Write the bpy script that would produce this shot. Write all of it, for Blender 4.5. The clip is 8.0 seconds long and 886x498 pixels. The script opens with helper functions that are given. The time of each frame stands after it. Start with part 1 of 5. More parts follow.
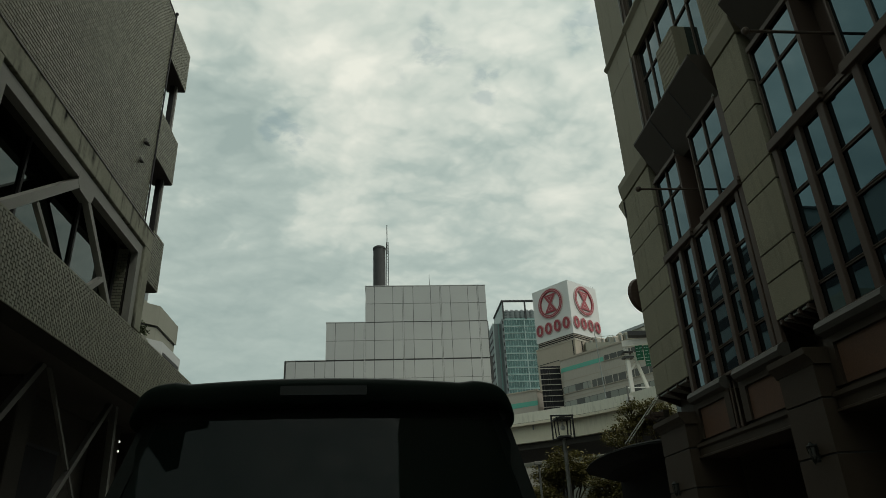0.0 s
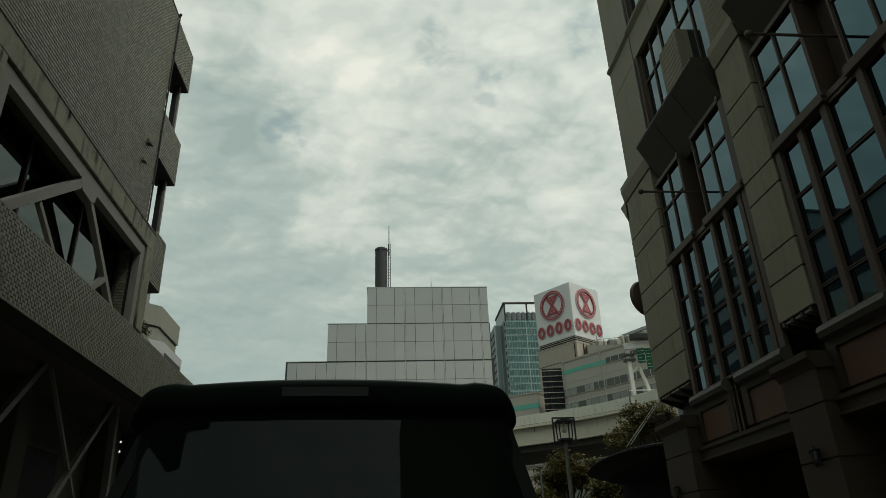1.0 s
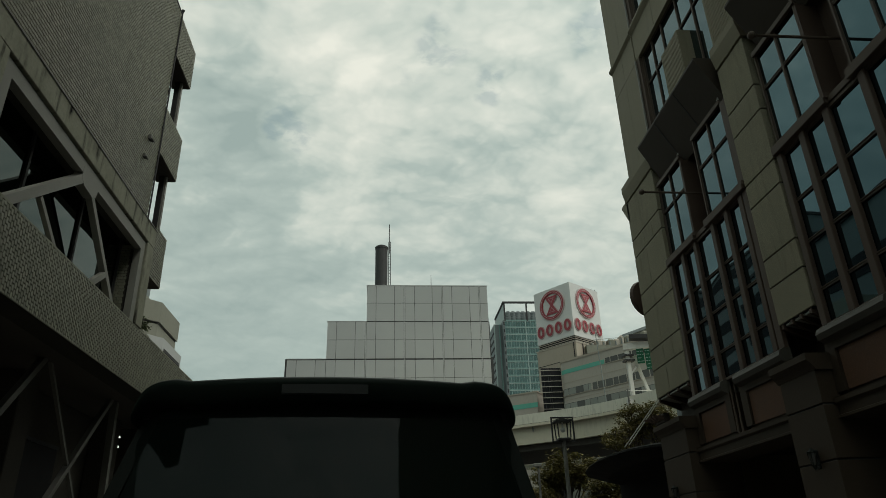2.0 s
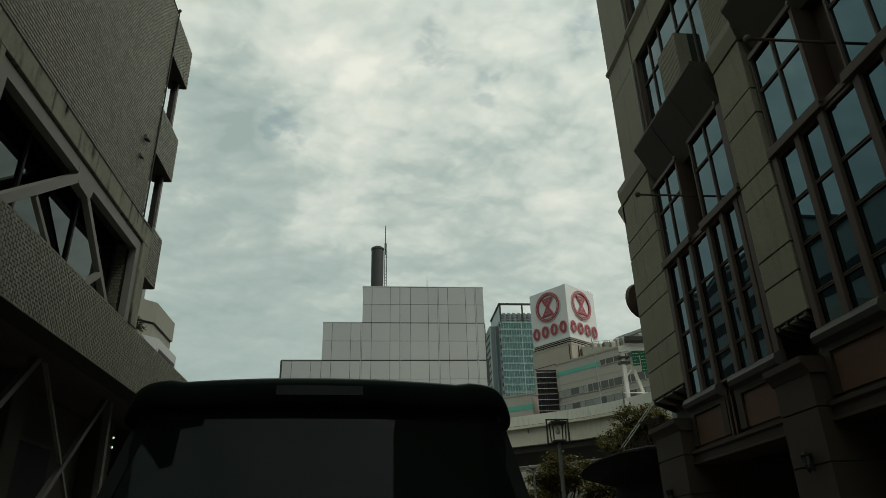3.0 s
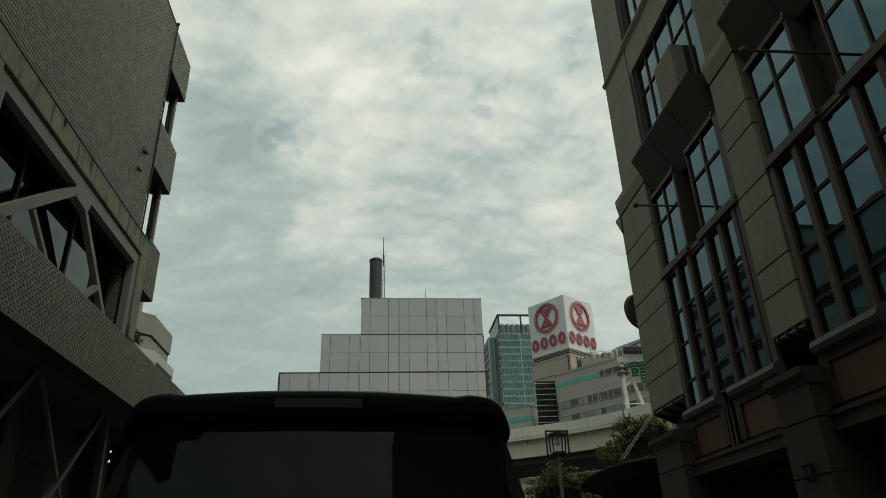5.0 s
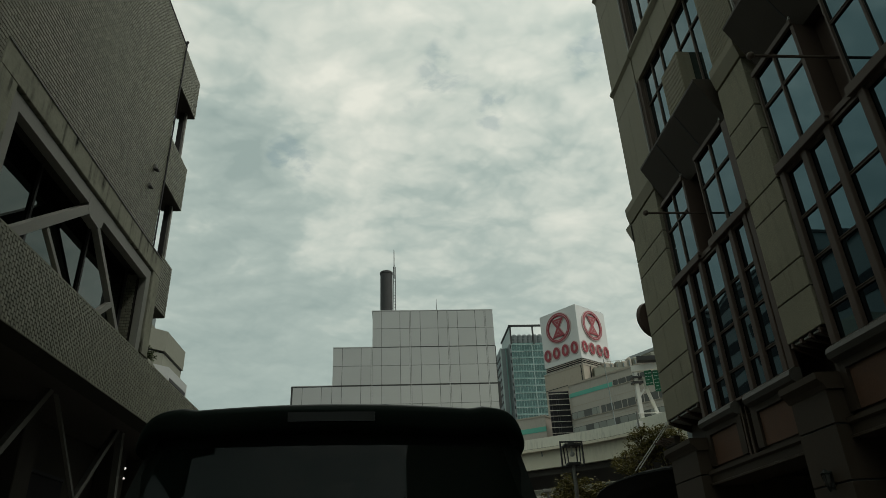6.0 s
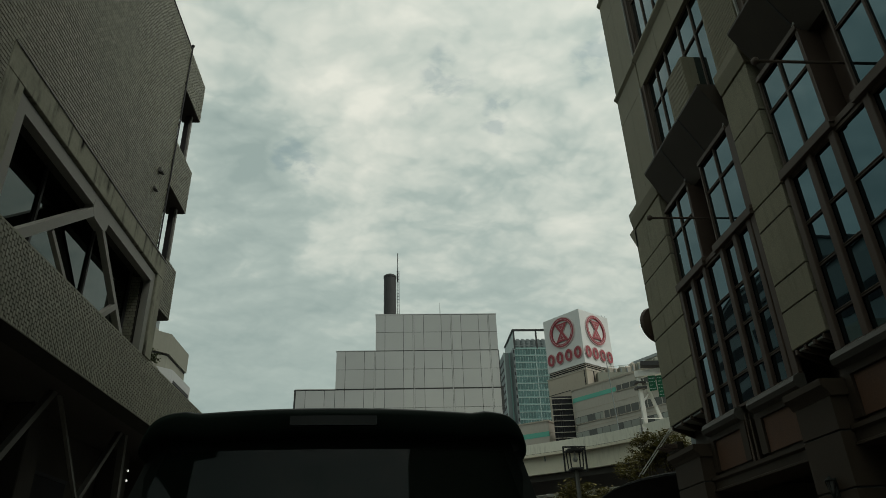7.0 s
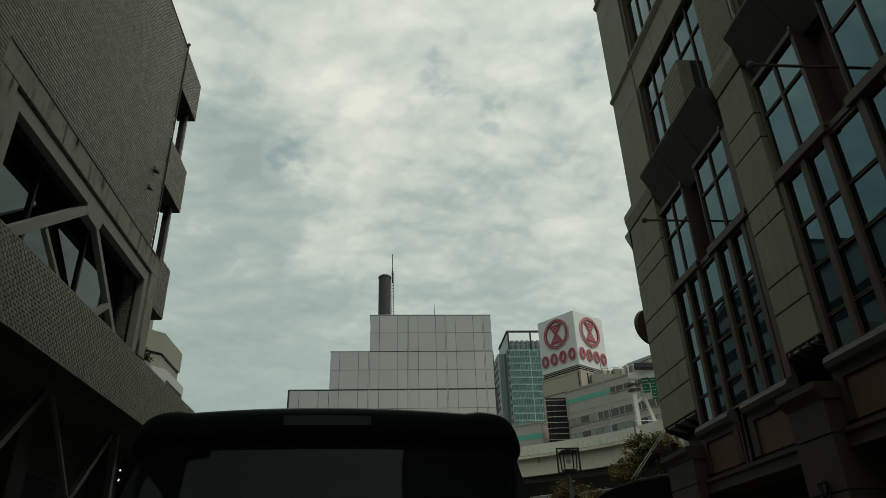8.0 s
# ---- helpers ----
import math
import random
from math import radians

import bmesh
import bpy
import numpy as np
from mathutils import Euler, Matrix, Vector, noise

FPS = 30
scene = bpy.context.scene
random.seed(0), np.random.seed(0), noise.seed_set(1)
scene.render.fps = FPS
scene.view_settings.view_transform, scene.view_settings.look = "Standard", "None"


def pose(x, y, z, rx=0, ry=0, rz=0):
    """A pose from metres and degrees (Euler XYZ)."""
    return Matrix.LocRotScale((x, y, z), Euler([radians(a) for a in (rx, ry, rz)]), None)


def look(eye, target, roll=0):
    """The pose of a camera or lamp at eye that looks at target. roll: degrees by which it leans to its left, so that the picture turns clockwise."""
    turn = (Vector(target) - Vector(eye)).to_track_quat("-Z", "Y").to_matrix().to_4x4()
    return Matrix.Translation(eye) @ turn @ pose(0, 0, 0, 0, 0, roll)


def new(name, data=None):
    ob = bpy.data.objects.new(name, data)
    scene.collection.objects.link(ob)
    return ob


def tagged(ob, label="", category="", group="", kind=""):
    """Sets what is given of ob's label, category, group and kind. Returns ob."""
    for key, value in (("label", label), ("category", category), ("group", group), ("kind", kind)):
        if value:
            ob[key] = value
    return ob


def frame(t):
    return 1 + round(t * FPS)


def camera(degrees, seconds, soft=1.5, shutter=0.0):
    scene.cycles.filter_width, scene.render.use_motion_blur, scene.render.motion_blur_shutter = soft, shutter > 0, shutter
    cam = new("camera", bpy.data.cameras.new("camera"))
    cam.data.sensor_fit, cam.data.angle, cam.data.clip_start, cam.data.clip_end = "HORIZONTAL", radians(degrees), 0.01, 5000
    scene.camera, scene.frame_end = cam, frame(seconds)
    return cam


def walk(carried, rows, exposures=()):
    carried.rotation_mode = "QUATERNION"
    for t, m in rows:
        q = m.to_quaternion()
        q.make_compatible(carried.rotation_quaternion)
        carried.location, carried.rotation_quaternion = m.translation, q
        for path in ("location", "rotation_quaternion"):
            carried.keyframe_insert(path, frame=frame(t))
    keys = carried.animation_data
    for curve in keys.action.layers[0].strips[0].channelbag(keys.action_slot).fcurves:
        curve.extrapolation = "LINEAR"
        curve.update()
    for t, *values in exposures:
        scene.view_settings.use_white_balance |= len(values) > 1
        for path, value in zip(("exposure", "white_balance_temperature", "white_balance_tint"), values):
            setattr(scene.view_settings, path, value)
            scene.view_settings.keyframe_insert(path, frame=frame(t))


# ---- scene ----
EYE = 1.3  # height of the lens over the road
cam = camera(65.8, 8.0, soft=0.4)
PATH = [  # seconds, x, y, z, yaw, pitch, roll
    (0.0, 0.004, -0.004, 1.299, -4.545, 24.633, 2.427), (0.5, 0.005, -0.004, 1.298, -4.376, 24.775, 2.478),
    (1.0, 0.002, 0.001, 1.300, -4.503, 24.779, 2.131), (1.5, -0.001, 0.000, 1.300, -4.611, 24.652, 1.768),
    (1.7, -0.001, 0.000, 1.300, -4.594, 24.621, 1.689), (2.8, 0.001, 0.000, 1.301, -5.120, 24.790, 1.430),
    (3.0, 0.001, 0.000, 1.301, -5.121, 24.762, 1.505), (3.5, -0.002, 0.003, 1.301, -5.292, 24.808, 1.256),
    (4.0, 0.003, 0.000, 1.302, -5.097, 24.875, 1.571), (4.5, 0.000, 0.001, 1.302, -5.287, 25.311, 1.576),
    (4.7, 0.000, 0.001, 1.302, -5.290, 25.448, 1.690), (5.8, -0.001, 0.007, 1.303, -4.290, 26.540, 2.270),
    (6.0, -0.001, 0.007, 1.303, -3.944, 26.712, 2.322), (6.5, 0.000, 0.006, 1.302, -3.679, 26.994, 2.076),
    (7.0, 0.002, 0.002, 1.303, -3.788, 27.044, 1.936), (7.5, 0.002, 0.003, 1.303, -4.127, 27.065, 1.731),
    (8.0, 0.001, 0.004, 1.302, -4.342, 27.103, 1.766)]
walk(cam, [(t, pose(x, y, z, 90 + p, r, w)) for t, x, y, z, w, p, r in PATH],
     exposures=[(0.0, -0.03), (4.7, -0.04), (5.8, -0.11), (8.0, -0.12)])

# ---- sky and sun: broken overcast ----
SUN_UP, SUN_AZ = 55, 125  # degrees; azimuth clockwise from +y
world = bpy.data.worlds.new("sky")
scene.world = world
world.use_nodes = True
wn, wl = world.node_tree.nodes, world.node_tree.links
wn.clear()


def wnode(kind, **kw):
    n = wn.new(kind)
    for k, v in kw.items():
        n.inputs[k].default_value = v
    return n


sky = wn.new("ShaderNodeTexSky")
sky.sky_type, sky.sun_disc = "NISHITA", False
sky.sun_elevation, sky.sun_rotation = radians(SUN_UP), radians(SUN_AZ)
sky_gain = wn.new("ShaderNodeVectorMath")
sky_gain.operation = "MULTIPLY"
sky_gain.inputs[1].default_value = (0.072, 0.112, 0.094)
wl.new(sky.outputs[0], sky_gain.inputs[0])
coord = wn.new("ShaderNodeTexCoord")
sep = wn.new("ShaderNodeSeparateXYZ")
wl.new(coord.outputs["Generated"], sep.inputs[0])
lift = wn.new("ShaderNodeMath")
lift.operation = "ADD"
lift.inputs[1].default_value = 0.35
wl.new(sep.outputs["Z"], lift.inputs[0])
lift_max = wn.new("ShaderNodeMath")
lift_max.operation = "MAXIMUM"
lift_max.inputs[1].default_value = 0.2
wl.new(lift.outputs[0], lift_max.inputs[0])
flat = wn.new("ShaderNodeVectorMath")
flat.operation = "DIVIDE"
comb = wn.new("ShaderNodeCombineXYZ")
for i in range(3):
    wl.new(lift_max.outputs[0], comb.inputs[i])
wl.new(coord.outputs["Generated"], flat.inputs[0])
wl.new(comb.outputs[0], flat.inputs[1])
shift = wn.new("ShaderNodeVectorMath")
shift.operation = "MULTIPLY_ADD"
shift.inputs[1].default_value, shift.inputs[2].default_value = (1.0, 1.2, 1.0), (3.1, 1.7, 0.4)
wl.new(flat.outputs[0], shift.inputs[0])
cl_warp = wnode("ShaderNodeTexNoise", Scale=6.0, Detail=4.0, Roughness=0.55)
wl.new(shift.outputs[0], cl_warp.inputs["Vector"])


def cloud_noise(scale, detail, rough, bend, move=(0.0, 0.0, 0.0)):
    at = wn.new("ShaderNodeVectorMath")
    at.operation = "ADD"
    at.inputs[1].default_value = move
    wl.new(shift.outputs[0], at.inputs[0])
    n = wnode("ShaderNodeTexNoise", Scale=scale, Detail=detail, Roughness=rough, Distortion=bend)
    wl.new(at.outputs[0], n.inputs["Vector"])
    return n.outputs[0]


def wmath(op, a, b=0.0, c=0.0):
    n = wn.new("ShaderNodeMath")
    n.operation = op
    for i, v in enumerate((a, b, c)):
        if isinstance(v, (int, float)):
            n.inputs[i].default_value = v
        else:
            wl.new(v, n.inputs[i])
    return n.outputs[0]


# soft heaps lit on their upper rims, softer and duller towards the horizon
heap, shreds = cloud_noise(6.0, 6.0, 0.55, 0.1), cloud_noise(26.0, 4.0, 0.55, 0.3)


def heads(move):
    """Rounded cloud heads: the swelling between the cells of a warped, smoothed cell pattern."""
    warp = wn.new("ShaderNodeVectorMath")
    warp.operation = "MULTIPLY_ADD"
    warp.inputs[1].default_value = (0.10, 0.10, 0.10)
    wl.new(cl_warp.outputs["Color"], warp.inputs[0])
    base = wn.new("ShaderNodeVectorMath")
    base.operation = "ADD"
    base.inputs[1].default_value = move
    wl.new(shift.outputs[0], base.inputs[0])
    wl.new(base.outputs[0], warp.inputs[2])
    v = wnode("ShaderNodeTexVoronoi", Scale=6.5, Detail=3.0, Roughness=0.45, Lacunarity=2.3)
    v.feature, v.normalize = "SMOOTH_F1", True
    v.inputs["Smoothness"].default_value = 0.35
    wl.new(warp.outputs[0], v.inputs["Vector"])
    return wmath("SUBTRACT", 1.0, v.outputs["Distance"])


puff = heads((0.0, 0.0, 0.0))
rim = wmath("SUBTRACT", puff, heads((-0.006, -0.022, 0.0)))
broad = cloud_noise(1.7, 3.0, 0.5, 0.2)
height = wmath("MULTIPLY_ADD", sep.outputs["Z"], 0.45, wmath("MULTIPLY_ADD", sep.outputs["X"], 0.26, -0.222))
cover = wmath("MULTIPLY_ADD", wmath("SUBTRACT", broad, 0.5), 0.16, 0.592)
cover = wmath("MULTIPLY_ADD", wmath("SUBTRACT", heap, 0.5), 0.26, cover)
cover = wmath("MULTIPLY_ADD", wmath("SUBTRACT", puff, 0.66), 0.72, cover)
cover = wmath("MULTIPLY_ADD", rim, 0.75, cover)
# cloud banks: azimuth from the street's axis, elevation, half width in degrees, density
ragged = wn.new("ShaderNodeVectorMath")
ragged.operation = "MULTIPLY_ADD"
ragged.inputs[1].default_value = (0.14, 0.14, 0.14)
wl.new(cl_warp.outputs["Color"], ragged.inputs[0])
unshift = wn.new("ShaderNodeVectorMath")
unshift.operation = "ADD"
unshift.inputs[1].default_value = (-0.07, -0.07, -0.07)
wl.new(coord.outputs["Generated"], unshift.inputs[0])
wl.new(unshift.outputs[0], ragged.inputs[2])
ragged_way = wn.new("ShaderNodeVectorMath")
ragged_way.operation = "NORMALIZE"
wl.new(ragged.outputs[0], ragged_way.inputs[0])


def bank(azim, elev, half):
    """1 in the middle of a patch of sky, falling softly to 0 at its ragged edge."""
    d = wn.new("ShaderNodeVectorMath")
    d.operation = "DOT_PRODUCT"
    d.inputs[1].default_value = (math.sin(radians(azim)) * math.cos(radians(elev)), math.cos(radians(azim)) * math.cos(radians(elev)), math.sin(radians(elev)))
    wl.new(ragged_way.outputs[0], d.inputs[0])
    fade = wn.new("ShaderNodeMapRange")
    fade.interpolation_type = "SMOOTHSTEP"
    fade.inputs[1].default_value, fade.inputs[2].default_value = math.cos(radians(half)), 1.0
    wl.new(d.outputs["Value"], fade.inputs[0])
    return fade.outputs[0]


BANKS = ((-12.9, 40.8, 11.2, 0.10), (-6.4, 36.2, 7.7, 0.12), (-4.3, 30.8, 6.5, 0.13), (3.9, 39.5, 10.0, 0.08), (0.4, 37.7, 4.4, 0.08), (8.7, 33.2, 5.9, 0.07),
         (-1.8, 26.7, 7.7, 0.08), (17.0, 25.6, 7.1, 0.07), (19.8, 29.0, 4.4, 0.06), (-15.0, 36.2, 5.6, -0.10), (-12.1, 33.4, 5.9, -0.12), (-12.7, 28.6, 6.5, -0.07),
         (3.7, 34.1, 5.3, -0.08), (3.5, 29.7, 7.7, -0.06), (12.8, 34.7, 5.9, -0.07), (-13.1, 18.9, 13.6, -0.06), (-17.5, 31.9, 5.3, -0.07))
for azim, elev, half, gain in BANKS:
    cover = wmath("MULTIPLY_ADD", bank(azim, elev, half), gain * 0.55, cover)
swing = wn.new("ShaderNodeMapRange")
swing.inputs[1].default_value, swing.inputs[2].default_value = 0.22, 0.55
swing.inputs[3].default_value, swing.inputs[4].default_value = 0.35, 1.15
wl.new(sep.outputs["Z"], swing.inputs[0])
cover = wmath("MULTIPLY_ADD", wmath("SUBTRACT", cover, 0.66), swing.outputs[0], 0.60)
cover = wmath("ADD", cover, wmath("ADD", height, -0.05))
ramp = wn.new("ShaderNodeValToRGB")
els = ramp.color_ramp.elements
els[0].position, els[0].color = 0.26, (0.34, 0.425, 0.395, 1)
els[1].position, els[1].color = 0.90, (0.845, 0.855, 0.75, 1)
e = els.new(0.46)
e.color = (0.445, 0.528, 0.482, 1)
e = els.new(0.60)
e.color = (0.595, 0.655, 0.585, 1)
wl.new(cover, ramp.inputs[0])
gap = wn.new("ShaderNodeMix")
gap.data_type = "RGBA"
# a few ragged holes through which the blue shows
hole = 0.0
for azim, elev, half in ((4.6, 40.6, 2.8), (10.9, 37.8, 1.9), (21.0, 41.0, 2.8), (-10.6, 33.8, 2.1), (-8.1, 32.7, 1.9)):
    hole = wmath("ADD", bank(azim, elev, half), hole)
thin = wn.new("ShaderNodeMapRange")
thin.inputs[1].default_value, thin.inputs[2].default_value = 0.10, 0.9
thin.inputs[3].default_value, thin.inputs[4].default_value = 0.98, 0.76
wl.new(wmath("MULTIPLY", hole, wmath("MULTIPLY_ADD", shreds, -6.0, 3.5)), thin.inputs[0])
wl.new(thin.outputs[0], gap.inputs["Factor"])
wl.new(sky_gain.outputs[0], gap.inputs[6])
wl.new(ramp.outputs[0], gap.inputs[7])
bg = wnode("ShaderNodeBackground", Strength=1.0)
# the overcast is brightest round the hidden sun
to_sun = wn.new("ShaderNodeVectorMath")
to_sun.operation = "DOT_PRODUCT"
to_sun.inputs[1].default_value = (math.sin(radians(SUN_AZ)) * math.cos(radians(SUN_UP)), math.cos(radians(SUN_AZ)) * math.cos(radians(SUN_UP)), math.sin(radians(SUN_UP)))
wl.new(coord.outputs["Generated"], to_sun.inputs[0])
halo = wmath("MULTIPLY_ADD", wmath("POWER", wmath("MAXIMUM", to_sun.outputs["Value"], 0.0), 3.0), 0.8, 1.0)
wl.new(halo, bg.inputs[1])
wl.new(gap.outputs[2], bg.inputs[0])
wout = wn.new("ShaderNodeOutputWorld")
wl.new(bg.outputs[0], wout.inputs[0])

sun = new("sun", bpy.data.lights.new("sun", "SUN"))
sun.data.energy, sun.data.angle, sun.data.color = 1.0, radians(12), (1.0, 0.98, 0.93)
az, up = radians(SUN_AZ), radians(SUN_UP)
sun.matrix_world = look((0, 0, 60), Vector((0, 0, 60)) - Vector((math.sin(az) * math.cos(up), math.cos(az) * math.cos(up), math.sin(up))))
scene.view_settings.exposure = 0.0


# ---- materials ----
def material(name, base, rough=0.6, metal=0.0, vary=0.15, scale=3.0, fine=60.0, bump=0.15, stain=0.0, pieces=0.0, ior=1.45, coat=0.0,
             speckle=0.0, tint=None):
    """Base colour with broad patches, fine grain, optional vertical rain stains and a tone of its own for each piece."""
    m = bpy.data.materials.new(name)
    m.use_nodes = True
    n, l = m.node_tree.nodes, m.node_tree.links
    p = n["Principled BSDF"]
    p.inputs["Roughness"].default_value, p.inputs["Metallic"].default_value, p.inputs["IOR"].default_value = rough, metal, ior
    p.inputs["Coat Weight"].default_value, p.inputs["Coat Roughness"].default_value = coat, 0.06
    p.inputs["Specular IOR Level"].default_value = 0.5 if coat or metal or rough < 0.42 else 0.15
    geo = n.new("ShaderNodeNewGeometry")

    def tex(kind, scale, detail=4.0, stretch=None):
        t = n.new(kind)
        t.inputs["Scale"].default_value = scale
        if "Detail" in t.inputs:
            t.inputs["Detail"].default_value = detail
        if stretch:
            mp = n.new("ShaderNodeMapping")
            mp.inputs["Scale"].default_value = stretch
            l.new(geo.outputs["Position"], mp.inputs["Vector"])
            l.new(mp.outputs[0], t.inputs["Vector"])
        else:
            l.new(geo.outputs["Position"], t.inputs["Vector"])
        return t.outputs[0]

    def math_node(op, a, b, c=None):
        q = n.new("ShaderNodeMath")
        q.operation = op
        for i, v in enumerate((a, b, c)):
            if v is None:
                continue
            if isinstance(v, (int, float)):
                q.inputs[i].default_value = v
            else:
                l.new(v, q.inputs[i])
        return q.outputs[0]

    broad, grain = tex("ShaderNodeTexNoise", scale), tex("ShaderNodeTexNoise", fine, 3.0)
    gain = math_node("MULTIPLY_ADD", broad, vary * 2.2, 1 - vary * 1.1)
    gain = math_node("MULTIPLY", gain, math_node("MULTIPLY_ADD", grain, vary * 1.2, 1 - vary * 0.6))
    if speckle:
        vor = tex("ShaderNodeTexVoronoi", fine * 1.6)
        gain = math_node("MULTIPLY", gain, math_node("MULTIPLY_ADD", vor, speckle, 1 - speckle * 0.5))
    if stain:
        run = tex("ShaderNodeTexNoise", 1.0, 6.0, (6.5, 6.5, 0.9))
        cut = n.new("ShaderNodeMapRange")
        cut.inputs[1].default_value, cut.inputs[2].default_value = 0.5, 0.72
        cut.inputs[3].default_value, cut.inputs[4].default_value = 1.0, 1.0 - stain
        l.new(run, cut.inputs[0])
        patchy = n.new("ShaderNodeMapRange")
        patchy.inputs[1].default_value, patchy.inputs[2].default_value = 0.4, 0.6
        l.new(tex("ShaderNodeTexNoise", scale * 0.8), patchy.inputs[0])
        kept = n.new("ShaderNodeMix")
        kept.inputs[2].default_value = 1.0
        l.new(patchy.outputs[0], kept.inputs[0])
        l.new(cut.outputs[0], kept.inputs[3])
        gain = math_node("MULTIPLY", gain, kept.outputs[0])
    if pieces:
        info = n.new("ShaderNodeObjectInfo")
        own = math_node("FRACT", math_node("ADD", info.outputs["Random"], geo.outputs["Random Per Island"]), 0)
        gain = math_node("MULTIPLY", gain, math_node("MULTIPLY_ADD", own, pieces * 2, 1 - pieces))
    col = n.new("ShaderNodeVectorMath")
    col.operation = "SCALE"
    col.inputs[0].default_value = base
    if tint:
        mx = n.new("ShaderNodeMix")
        mx.data_type = "RGBA"
        l.new(tex("ShaderNodeTexNoise", scale * 2.3), mx.inputs["Factor"])
        mx.inputs[6].default_value, mx.inputs[7].default_value = (*base, 1), (*tint, 1)
        l.new(mx.outputs[2], col.inputs[0])
    l.new(gain, col.inputs["Scale"])
    l.new(col.outputs[0], p.inputs["Base Color"])
    l.new(math_node("MULTIPLY_ADD", broad, 0.16, rough - 0.08), p.inputs["Roughness"])
    if bump:
        b = n.new("ShaderNodeBump")
        b.inputs["Strength"].default_value, b.inputs["Distance"].default_value = bump, 0.01
        l.new(grain, b.inputs["Height"])
        l.new(b.outputs[0], p.inputs["Normal"])
    return m


def pane_material(name, base, ior, rough=0.015, wave=0.02, scale=0.7, metal=0.0):
    """Coated window glass before a dark room; the sheets are not quite flat."""
    m = bpy.data.materials.new(name)
    m.use_nodes = True
    n, l = m.node_tree.nodes, m.node_tree.links
    p = n["Principled BSDF"]
    p.inputs["Base Color"].default_value, p.inputs["Roughness"].default_value, p.inputs["IOR"].default_value = (*base, 1), rough, ior
    p.inputs["Metallic"].default_value = metal
    info, own, tone = n.new("ShaderNodeObjectInfo"), n.new("ShaderNodeMapRange"), n.new("ShaderNodeVectorMath")
    own.inputs[3].default_value, own.inputs[4].default_value = 0.82, 1.15
    l.new(info.outputs["Random"], own.inputs[0])
    tone.operation = "SCALE"
    tone.inputs[0].default_value = base
    l.new(own.outputs[0], tone.inputs["Scale"])
    l.new(tone.outputs[0], p.inputs["Base Color"])
    geo, t, b = n.new("ShaderNodeNewGeometry"), n.new("ShaderNodeTexNoise"), n.new("ShaderNodeBump")
    t.inputs["Scale"].default_value, t.inputs["Detail"].default_value = scale, 1.0
    l.new(geo.outputs["Position"], t.inputs["Vector"])
    b.inputs["Strength"].default_value, b.inputs["Distance"].default_value = wave, 0.3
    l.new(t.outputs[0], b.inputs["Height"])
    l.new(b.outputs[0], p.inputs["Normal"])
    return m


M_TILE = material("glazed_tile", (0.212, 0.215, 0.163), 0.45, vary=0.12, scale=0.5, fine=40, bump=0.1, pieces=0.16, stain=0.12)
M_JOINT = material("tile_mortar", (0.042, 0.040, 0.034), 0.9, vary=0.2, scale=2, fine=50)
M_CONC = material("weathered_concrete", (0.265, 0.268, 0.208), 0.85, vary=0.30, scale=2.4, fine=18, bump=0.4, stain=1.0)
# for undersides and recesses: part of their shade is put into this dark colour
M_SOFFIT = material("shaded_recess_paint", (0.066, 0.060, 0.052), 0.8, vary=0.2, scale=1.2, fine=20)
M_TRUSS = material("pale_steel_paint", (0.25, 0.248, 0.222), 0.55, vary=0.1, scale=1.5, fine=30, bump=0.05)
# dimmed copy of the truss paint; the struts' shade is in its colour
M_STRUT = material("dim_steel_paint", (0.15, 0.148, 0.134), 0.6, vary=0.2, scale=1.2, fine=20)
M_SILL = material("dark_sill_stone", (0.060, 0.055, 0.047), 0.45, vary=0.2, scale=1.6, fine=40, bump=0.15, speckle=0.3)
M_DARKSTEEL = material("dark_steel_paint", (0.05, 0.05, 0.05), 0.5, vary=0.15, scale=2, fine=30, bump=0.05)
M_GRANITE = material("flamed_granite", (0.170, 0.156, 0.112), 0.75, vary=0.18, scale=0.8, fine=34, bump=0.4, speckle=0.7, stain=0.2)
M_GRANITE_SMOOTH = material("sawn_granite", (0.190, 0.170, 0.120), 0.6, vary=0.1, scale=0.6, fine=45, bump=0.1, speckle=0.25, stain=0.12)
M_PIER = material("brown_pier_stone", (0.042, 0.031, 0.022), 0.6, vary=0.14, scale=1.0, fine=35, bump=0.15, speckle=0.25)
M_RED = material("red_granite_panel", (0.105, 0.054, 0.032), 0.6, vary=0.2, scale=1.5, fine=35, bump=0.05, speckle=0.35, tint=(0.080, 0.048, 0.034))
M_BROWN = material("brown_metal", (0.078, 0.055, 0.043), 0.45, vary=0.12, scale=1.2, fine=40, bump=0.05)
M_BRONZE = material("dark_bronze_cladding", (0.053, 0.043, 0.034), 0.5, vary=0.15, scale=1.1, fine=40, bump=0.05)
M_FRAME = material("grey_brown_frame", (0.092, 0.070, 0.055), 0.5, vary=0.08, scale=2, fine=50, bump=0.03)
M_PANE = pane_material("blue_reflective_glass", (0.074, 0.124, 0.142), 1.5, metal=0.96)
M_PANE_LEFT = pane_material("dark_gallery_glass", (0.050, 0.067, 0.063), 1.5, metal=0.94)
M_PANEL = material("pale_precast_panel", (0.355, 0.365, 0.355), 0.6, vary=0.06, scale=0.25, fine=6, bump=0.05, stain=0.02, pieces=0.04)
M_GROOVE = material("panel_joint_sealant", (0.055, 0.055, 0.055), 0.8, vary=0.1)
M_CHIM = material("dark_chimney_paint", (0.055, 0.055, 0.055), 0.45, vary=0.2, scale=0.8, fine=8, bump=0.05, stain=0.2)
